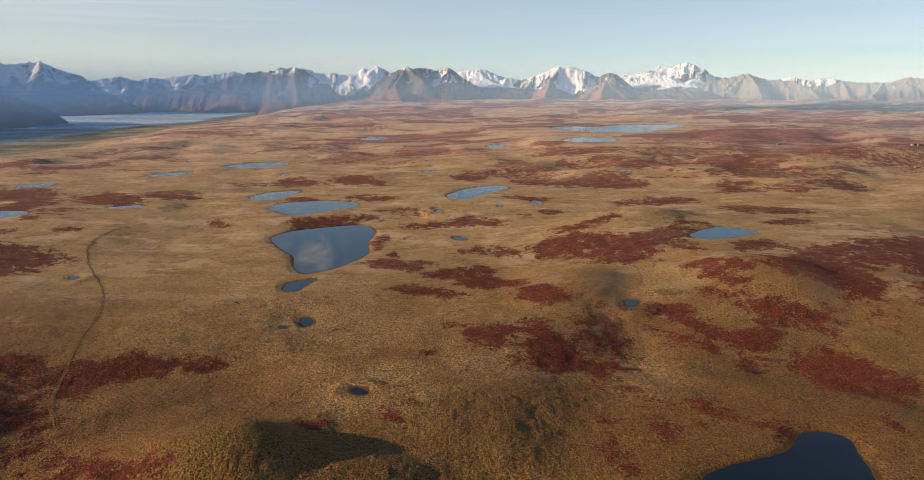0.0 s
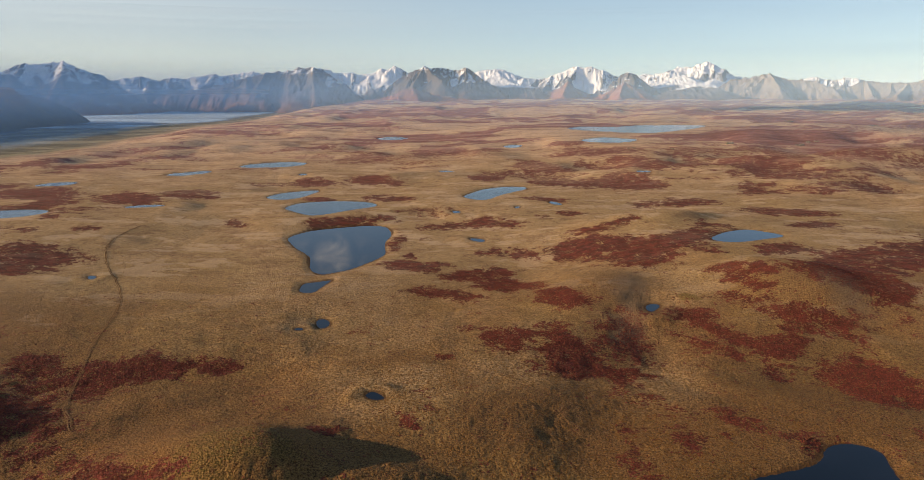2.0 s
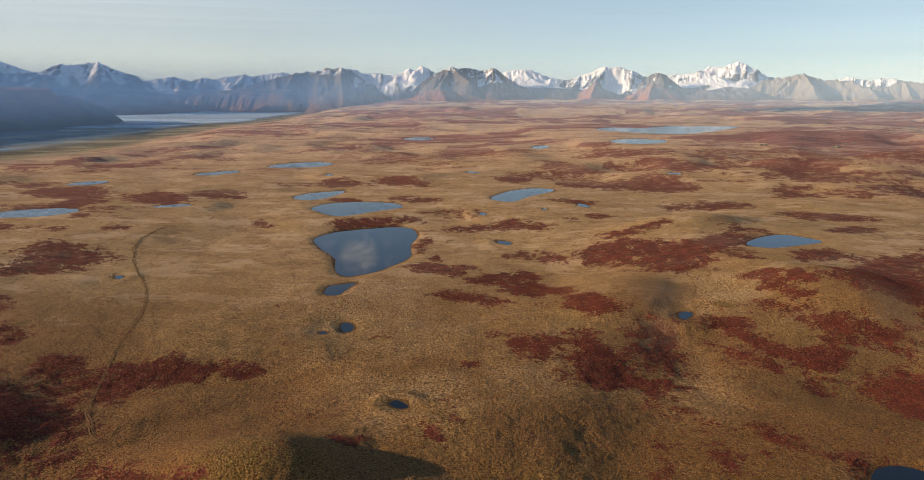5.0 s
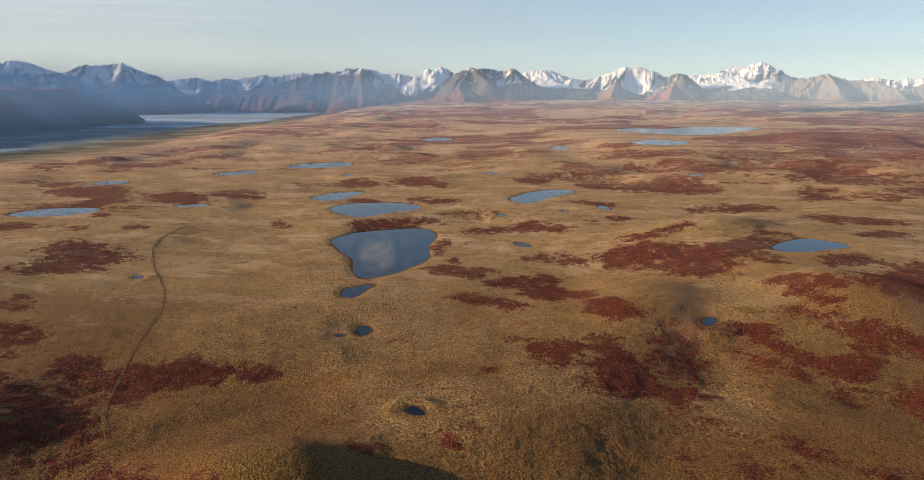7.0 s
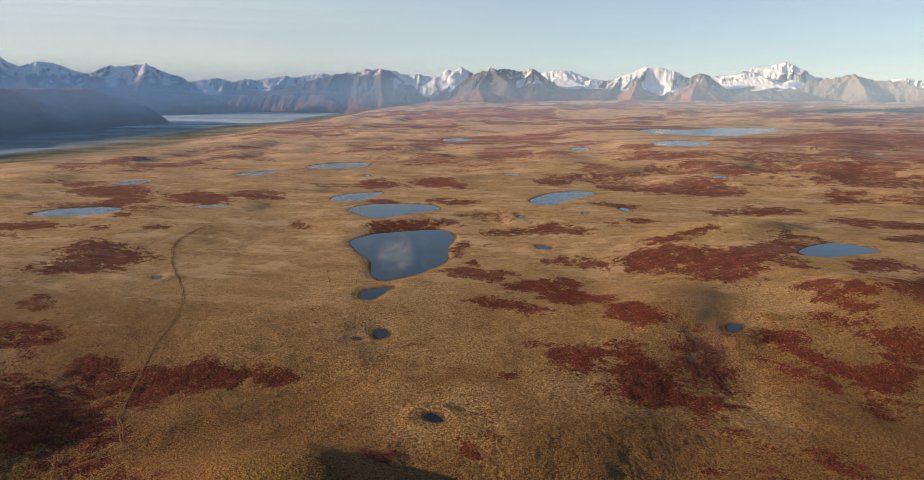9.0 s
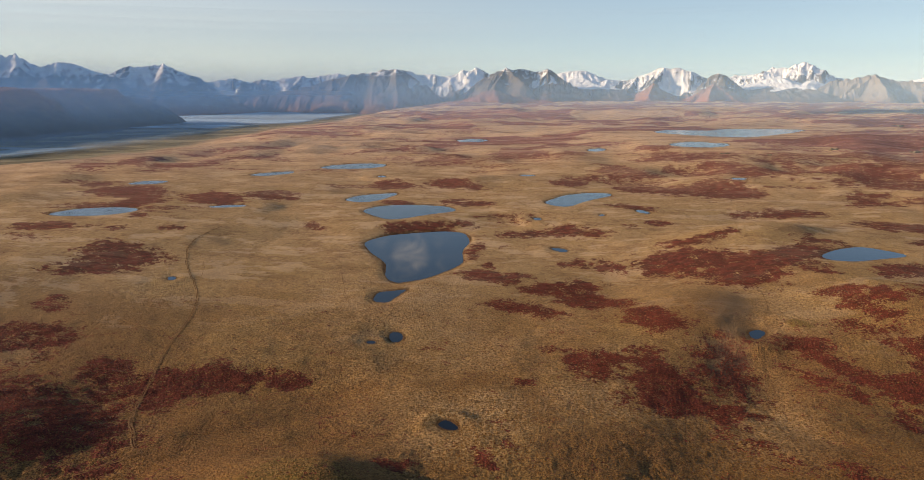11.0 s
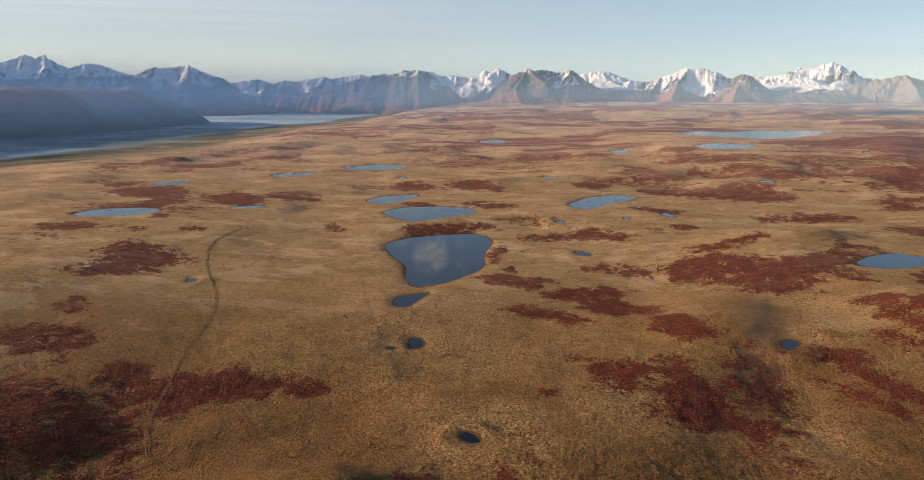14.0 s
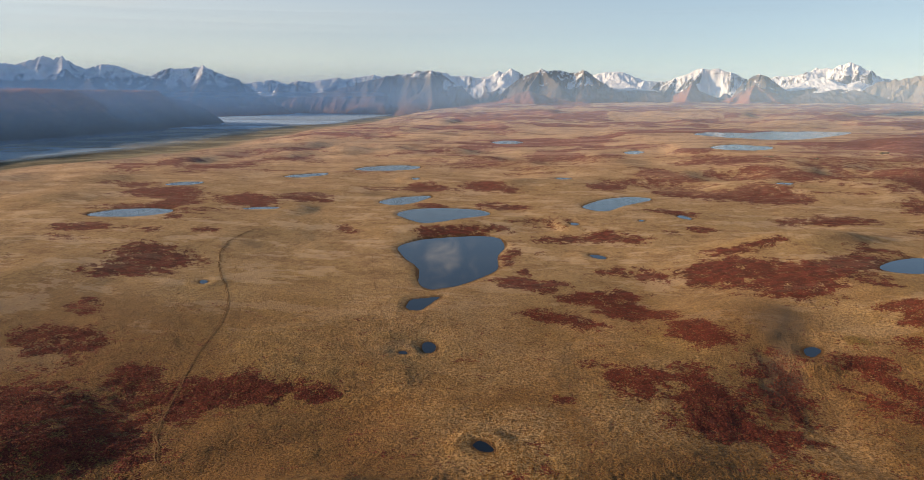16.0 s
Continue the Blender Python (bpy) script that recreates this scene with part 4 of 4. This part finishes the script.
mountain("mountain", MOUNTAIN_FRONT, [
    [(-1759, 3814, 85), (-1577, 3850, 111), (-1396, 3855, 145), (-1306, 3887, 175), (-1199, 3921, 204), (-1059, 3961, 218), (-1027, 3969, 234), (-948, 3989, 238), (-900, 4000, 225), (-847, 4012, 189), (-741, 3971, 106), (-605, 3903, 24)],
    [(-1193, 3902, 204), (-1204, 3710, 110)],
    [(-948, 3989, 238), (-905, 3800, 160), (-880, 3690, 80)]],
    "dark flat-topped mountain with one snow patch", 241, -80, 0.80, 0.62)
mountain("mountain", MOUNTAIN_HIGH, [
    [(-1010, 4488, 241), (-956, 4499, 230), (-903, 4511, 208), (-839, 4523, 223), (-792, 4531, 204), (-698, 4547, 205), (-632, 4556, 250), (-599, 4561, 235), (-552, 4567, 265), (-488, 4574, 231), (-431, 4580, 205)]],
    "snowy mountain with a white glacier saddle", 251, -25, 0.60, 0.6)
mountain("mountain", MOUNTAIN_FRONT, [
    [(-523, 3935, 109), (-472, 3992, 159), (-396, 4031, 206), (-311, 4038, 242), (-270, 4041, 226), (-208, 4165, 233), (-127, 4168, 219), (-72, 4049, 236), (-31, 4050, 216), (17, 3990, 171), (80, 3929, 118), (187, 3845, 43)],
    [(-310, 4028, 242), (-200, 3845, 156)]],
    "dark rocky mountain lightly dusted with snow", 261, -25, 0.80, 0.62)
mountain("mountain", MOUNTAIN_HIGH, [
    [(-24, 4650, 217), (55, 4650, 240), (122, 4648, 244), (177, 4647, 236), (240, 4644, 205), (350, 4637, 182), (448, 4628, 170)]],
    "snowy mountain with a pale glacier below", 271, -25, 0.65, 0.6)
mountain("mountain", MOUNTAIN_HIGH, [
    [(311, 4209, 122), (367, 4284, 172), (450, 4276, 186), (524, 4268, 221), (608, 4257, 248), (693, 4244, 241), (756, 4233, 223), (838, 4218, 184)],
    [(449, 4266, 186), (379, 4082, 108)]],
    "rugged mountain with snowfields along its crest", 281, -25, 0.80, 1)
mountain("mountain", MOUNTAIN_FRONT, [
    [(740, 3972, 124), (823, 3996, 193), (858, 3989, 209), (915, 3976, 176), (981, 3919, 120), (1047, 3840, 55)]],
    "dark cone-shaped peak dusted with snow", 291, -25, 0.80, 0.62)
mountain("mountain", MOUNTAIN_HIGH, [
    [(1016, 4486, 197), (1113, 4463, 207), (1201, 4440, 214), (1262, 4424, 246), (1304, 4411, 242), (1338, 4401, 245), (1387, 4386, 266), (1430, 4372, 276), (1489, 4352, 243), (1540, 4334, 207), (1623, 4304, 178)],
    [(1430, 4372, 276), (1330, 4247, 195)]],
    "highest massif of the range deep in snow", 301, -25, 0.65, 0.8)
mountain("mountain", MOUNTAIN_BARE, [
    [(1204, 3762, 43), (1315, 3820, 118), (1404, 3852, 163), (1517, 3809, 178), (1571, 3787, 193), (1655, 3751, 161), (1773, 3697, 154), (1820, 3562, 104)],
    [(1571, 3787, 193), (1553, 3578, 105)]],
    "bare grey-brown mountain with gullied slopes", 311, -25, 0.75, 0.62)
mountain("mountain", MOUNTAIN_HIGH, [
    [(1917, 4182, 161), (1979, 4153, 181), (2008, 4139, 177), (2060, 4113, 160), (2102, 4092, 159), (2133, 4076, 176), (2174, 4054, 172), (2250, 4012, 148)]],
    "low snow-capped peaks behind bare slopes", 321, -25, 0.65, 0.7)
mountain("mountain", MOUNTAIN_BARE, [
    [(1861, 3642, 105), (2006, 3633, 149), (2076, 3593, 143), (2166, 3540, 139), (2260, 3481, 167), (2333, 3432, 152), (2466, 3338, 164), (2591, 3242, 143)],
    [(2166, 3540, 139), (2000, 3348, 76)]],
    "long bare mountain ridge of pale rock", 331, -25, 0.70, 0.62)
mountain("foothill", FOOTHILL, [
    [(-623, 3708, 13), (-505, 3665, 63), (-411, 3677, 102), (-342, 3684, 117), (-256, 3691, 87), (-130, 3698, 62), (60, 3700, 46), (186, 3695, 27)]],
    "reddish foothill below the dark mountain", 341, -25, 0.60, 0.5)
mountain("foothill", FOOTHILL, [
    [(514, 3977, 150), (463, 3772, 76)],
    [(514, 3977, 150), (569, 3828, 59)]],
    "reddish pyramid spur below snowy slopes", 351, -25, 0.65, 0.5)
mountain("foothill", FOOTHILL, [
    [(814, 3876, 149), (749, 3674, 76)],
    [(814, 3876, 149), (916, 3709, 50)],
    [(814, 3876, 149), (663, 3803, 59)]],
    "reddish broad spur below a dark cone", 361, -25, 0.65, 0.5)
mountain("glacier", GLACIER, [[(131, 4418, 194), (206, 4295, 153), (269, 4171, 124), (314, 4048, 110)], [(293, 4410, 182), (266, 4242, 142)]],
    "white glacier tongue flowing down between two mountains", 371, -25, 0.30, 0.12)
mountain("glacier", GLACIER, [[(1222, 4154, 190), (1255, 4008, 150), (1281, 3874, 121), (1295, 3785, 109)], [(1368, 4056, 166), (1302, 3940, 137)]],
    "white glacier tongue below the highest massif", 381, -25, 0.30, 0.12)


def mesa():
    """A long table mountain beyond the valley: flat red top, steep shaded flank."""
    x, y = np.meshgrid(np.linspace(-3200, -1000, 180), np.linspace(900, 3300, 160))
    wob = 60 * vnoise(x, y, 330, 401) + 26 * vnoise(x, y, 120, 402) + 10 * vnoise(x, y, 45, 403)
    flank = -1500 - 0.10 * (y - 1900) - x + wob
    end = 2380 + 0.2 * (-1500 - x) - y + wob
    top = 103 + 16 * step(60, 1200, flank) + 3 * vnoise(x, y, 260, 405) + 2 * vnoise(x, y, 70, 406)
    d = np.minimum(flank, 0.8 * end)
    h = -75 + (top + 75) * np.clip((d + 200) / 270, 0, 1) ** 1.1
    h = h + 7 * (1 - 2 * np.abs(vnoise(x, y, 95, 407))) * step(-30, 60, d) * (1 - step(190, 280, d))
    ob = mesh_object("table_mountain", np.stack([x, y, h], -1).reshape(-1, 3), grid_faces(*x.shape), TABLE)
    tagged(ob, "long flat-topped hill with red heath on top", "hill")


mesa()


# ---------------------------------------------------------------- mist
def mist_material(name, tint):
    """Tinted, partly see-through surface for haze and mist, as dense as the sheet says."""
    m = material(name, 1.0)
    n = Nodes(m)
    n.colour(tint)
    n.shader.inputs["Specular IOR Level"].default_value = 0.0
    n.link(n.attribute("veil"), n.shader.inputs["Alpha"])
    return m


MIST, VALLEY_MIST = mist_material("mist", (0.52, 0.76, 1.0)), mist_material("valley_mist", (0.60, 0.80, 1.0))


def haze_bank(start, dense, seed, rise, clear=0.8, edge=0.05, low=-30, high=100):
    """A tinted sheet standing in for morning haze, climbing from the plain towards the mountains."""
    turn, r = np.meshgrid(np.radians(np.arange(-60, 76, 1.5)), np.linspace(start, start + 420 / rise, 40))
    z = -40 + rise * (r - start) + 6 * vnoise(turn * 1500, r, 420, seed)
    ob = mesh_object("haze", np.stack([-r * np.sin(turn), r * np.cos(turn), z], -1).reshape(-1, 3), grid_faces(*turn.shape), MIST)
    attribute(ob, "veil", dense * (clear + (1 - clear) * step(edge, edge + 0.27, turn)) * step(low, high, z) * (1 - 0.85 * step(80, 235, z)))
    tagged(ob, "thin bluish morning haze before the mountains", "haze", kind="stuff")


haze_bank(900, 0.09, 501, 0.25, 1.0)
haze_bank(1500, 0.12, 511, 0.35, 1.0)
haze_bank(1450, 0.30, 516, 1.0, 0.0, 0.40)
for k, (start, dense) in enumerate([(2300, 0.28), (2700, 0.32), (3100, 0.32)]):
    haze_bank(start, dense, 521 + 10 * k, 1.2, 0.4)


def valley_mist():
    x, y = np.meshgrid(np.linspace(-2600, -500, 160), np.linspace(900, 4300, 200))
    z = -15 + 2 * vnoise(x, y, 200, 541)
    curl = fbm(x * 0.45, y, 230, 543, 5, 0.6)
    d = step(0.7, 1.0, valley_depth(x + 120, y)) * (0.25 + 0.30 * step(-0.1, 0.35, curl) + 0.42 * step(1900, 2700, y + 700 * curl))
    ob = mesh_object("valley_mist", np.stack([x, y, z], -1).reshape(-1, 3), grid_faces(*x.shape), VALLEY_MIST)
    attribute(ob, "veil", 0.74 * d)
    tagged(ob, "white morning mist lying over the valley floor", "mist", kind="stuff")


valley_mist()


# ---------------------------------------------------------------- tracks worn into the grass
def track_material():
    m = material("worn_track", 0.95)
    n = Nodes(m)
    n.colour(n.mix(n.ramp(n.noise(1.2, 4), 0.35, 0.65), (0.13, 0.066, 0.026), (0.24, 0.130, 0.055)))
    n.bump(n.noise(0.4, 3), 0.15, 0.8)
    return m


WORN = track_material()


def smooth_course(points, times=4):
    p = np.array(points, float)
    for _ in range(times):
        a, b = p[:-1], p[1:]
        p = np.concatenate([p[:1], np.stack([a * 0.75 + b * 0.25, a * 0.25 + b * 0.75], 1).reshape(-1, 2), p[-1:]])
    keep = [0]
    for i in range(1, len(p)):
        if np.hypot(*(p[i] - p[keep[-1]])) > 1.2:
            keep.append(i)
    return p[keep]


def tracks():
    for spacing, course in TRACKS:
        p = smooth_course(course)
        p = p + np.stack([vnoise(p[:, 0], p[:, 1], 7, 601), vnoise(p[:, 0], p[:, 1], 7, 602)], 1) * 0.5
        t = np.gradient(p, axis=0)
        out = np.stack([t[:, 1], -t[:, 0]], 1) / (np.linalg.norm(t, axis=1, keepdims=True) + 1e-9)
        root = None
        for side in ((-spacing / 2, spacing / 2) if spacing else (0.0,)):
            wide = (0.17 if spacing else 0.08) * (1 + 0.6 * vnoise(p[:, 0], p[:, 1], 5, 603 + int(side > 0)))[:, None]
            rows = np.stack([p + out * (side + k * wide) for k in (-1, 0, 1)], 1)
            z = land(rows[..., 0], rows[..., 1]) + np.array([0.14, 0.18, 0.14])
            strip = mesh_object("rut" if spacing else "footpath", np.concatenate([rows, z[..., None]], -1).reshape(-1, 3), grid_faces(len(p), 3), WORN)
            if not spacing:
                tagged(strip, "narrow dark path worn through tundra grass", "path", kind="structure")
            else:
                root = root or tagged(new("vehicle_track"), "two-rut vehicle track across the tundra", "track", kind="structure")
                strip.parent = root


tracks()


# ---------------------------------------------------------------- what grows: shrubs and tussocks, each one a small tuft
def foliage_material(name, dark, light, tip):
    m = material(name, 0.85)
    n = Nodes(m)
    rnd = n.add("ShaderNodeNewGeometry").outputs["Random Per Island"]
    c = n.mix(rnd, dark, light)
    n.colour(n.mix(n.ramp(n.noise(0.25, 2), 0.45, 0.7, 0.0, 0.6), c, tip))
    n.bump(n.noise(0.2, 3), 0.2, 1.0)
    return m


SHRUB = foliage_material("dwarf_birch", (0.085, 0.021, 0.013), (0.23, 0.050, 0.028), (0.19, 0.075, 0.028))
TUSSOCK = foliage_material("tussock_grass", (0.115, 0.044, 0.008), (0.235, 0.106, 0.019), (0.30, 0.150, 0.034))


def scatter(count, near, far, seed, chance):
    """Places over the fan of ground that is seen, thinned by a chance that depends on the place."""
    g = np.random.default_rng(seed)
    a, r = np.radians(g.uniform(-42, 54, count)), np.sqrt(g.uniform(near ** 2, far ** 2, count))
    x, y = -r * np.sin(a), r * np.cos(a)
    keep = g.uniform(0, 1, count) < chance(x, y)
    return x[keep], y[keep], g


def dry(x, y):
    """False where a lake lies."""
    ok = np.ones(x.shape, bool)
    for _, _, ring in LAKES + POOLS:
        lo, hi = ring.min(0) - 2, ring.max(0) + 2
        near = (x > lo[0]) & (x < hi[0]) & (y > lo[1]) & (y < hi[1])
        if near.any():
            ok[near] &= outline_distance(x[near], y[near], ring) > 0.8
    return ok


def tufts(name, x, y, g, mat, wide, tall, sides, label, category):
    """Low tufts with uneven rims, all in one mesh."""
    n = len(x)
    r = wide * g.uniform(0.55, 1.5, n)
    h = tall * g.uniform(0.5, 1.5, n)
    z = land(x, y)
    a = g.uniform(0, 7, (n, 1)) + np.arange(sides) * 2 * np.pi / sides
    rim = r[:, None] * g.uniform(0.7, 1.3, (n, sides))
    low = np.stack([x[:, None] + rim * np.cos(a), y[:, None] + rim * np.sin(a), z[:, None] + h[:, None] * g.uniform(-0.25, 0.45, (n, sides))], -1)
    tip = np.stack([x + r * g.uniform(-0.3, 0.3, n), y + r * g.uniform(-0.3, 0.3, n), z + h], -1)[:, None]
    verts = np.concatenate([low, tip], 1)
    k = np.arange(sides)
    tri = np.stack([k, (k + 1) % sides, np.full(sides, sides)], -1)
    faces = (tri[None] + (np.arange(n) * (sides + 1))[:, None, None]).reshape(-1, 3)
    ob = mesh_object(name, verts.reshape(-1, 3), faces, mat)
    return tagged(ob, label, category, kind="stuff")


x, y, g = scatter(620000, 135, 400, 7, lambda x, y: step(0.35, 0.95, thicket(x, y)) * (0.75 - 0.45 * step(200, 400, np.hypot(x, y))))
ok = dry(x, y) & (np.minimum.reduce([course_distance(x, y, c) for _, c in TRACKS]) > 1.3)
tufts("dwarf_birch_shrubs", x[ok], y[ok], g, SHRUB, 0.24, 0.24, 5, "dark red autumn dwarf birch thickets in the grass", "shrubs")
x, y, g = scatter(210000, 135, 330, 8, lambda x, y: (1 - 0.9 * step(0.4, 0.8, thicket(x, y))) * (1 - 0.85 * heath_shade(x, y)) * 0.8 * step(-0.6, 0.5, fbm(x, y, 24, 55, 3)) * (1 - step(150, 320, np.hypot(x, y))))
ok = dry(x, y)
tufts("grass_tussocks", x[ok], y[ok], g, TUSSOCK, 0.22, 0.13, 4, "straw-brown grass tussocks covering the tundra", "grass")


# ---------------------------------------------------------------- rock outcrops on the far slopes
def stone_material():
    m = material("lichen_stone", 0.9)
    n = Nodes(m)
    c = n.mix(n.ramp(n.noise(2.5, 5, 0.65), 0.4, 0.6), (0.12, 0.10, 0.08), (0.23, 0.20, 0.16))
    n.colour(n.mix(n.ramp(n.noise(4, 3), 0.52, 0.62, 0.0, 0.7), c, (0.20, 0.17, 0.06)))
    n.bump(n.noise(0.8, 5), 0.6, 0.9)
    return m


STONE = stone_material()


def outcrop(x, y, wide, high, seed):
    """A tor of a few leaning, cracked blocks half sunk in the slope."""
    g = np.random.default_rng(seed)
    z = float(land(np.array([x]), np.array([y]))[0])
    root = tagged(new("rock_outcrop"), "weathered grey rock outcrop on a red slope", "rock", "outcrops on the slopes")
    root.location = (x, y, z)
    for k in range(int(g.integers(4, 7))):
        bm = bmesh.new()
        bmesh.ops.create_icosphere(bm, subdivisions=3, radius=1.0)
        size = (wide * g.uniform(0.12, 0.34), wide * g.uniform(0.12, 0.26), high * g.uniform(0.16, 0.40))
        shift, lean = Vector(g.uniform(0, 50, 3)), Euler(g.uniform(-0.35, 0.35, 3)).to_matrix()
        at = Vector((g.uniform(-0.8, 0.8) * wide, g.uniform(-0.4, 0.4) * wide, 0.05 * high))
        for v in bm.verts:
            p = v.co.copy()
            p = Vector([math.copysign(abs(c) ** 0.6, c) for c in p])
            p *= 1 + 0.28 * noise.noise(p * 1.3 + shift) + 0.12 * noise.noise(p * 4 + shift)
            v.co = lean @ Vector((p.x * size[0], p.y * size[1], p.z * size[2])) + at
        me = bpy.data.meshes.new("boulder")
        bm.to_mesh(me)
        bm.free()
        me.materials.append(STONE)
        new("boulder", me).parent = root


for k, place in enumerate([(390, 1074, 9, 8), (505, 1083, 8.3, 5.2), (540, 1134, 6.6, 5.5), (579, 1177, 5.7, 4.6), (607, 902, 9.5, 6.6), (553, 809, 8.6, 6), (226, 1007, 7.2, 3.2), (284, 999, 7.3, 3.2), (934, 2089, 18, 8), (1026, 1804, 14.5, 5.4)]):
    outcrop(*place, 700 + k)
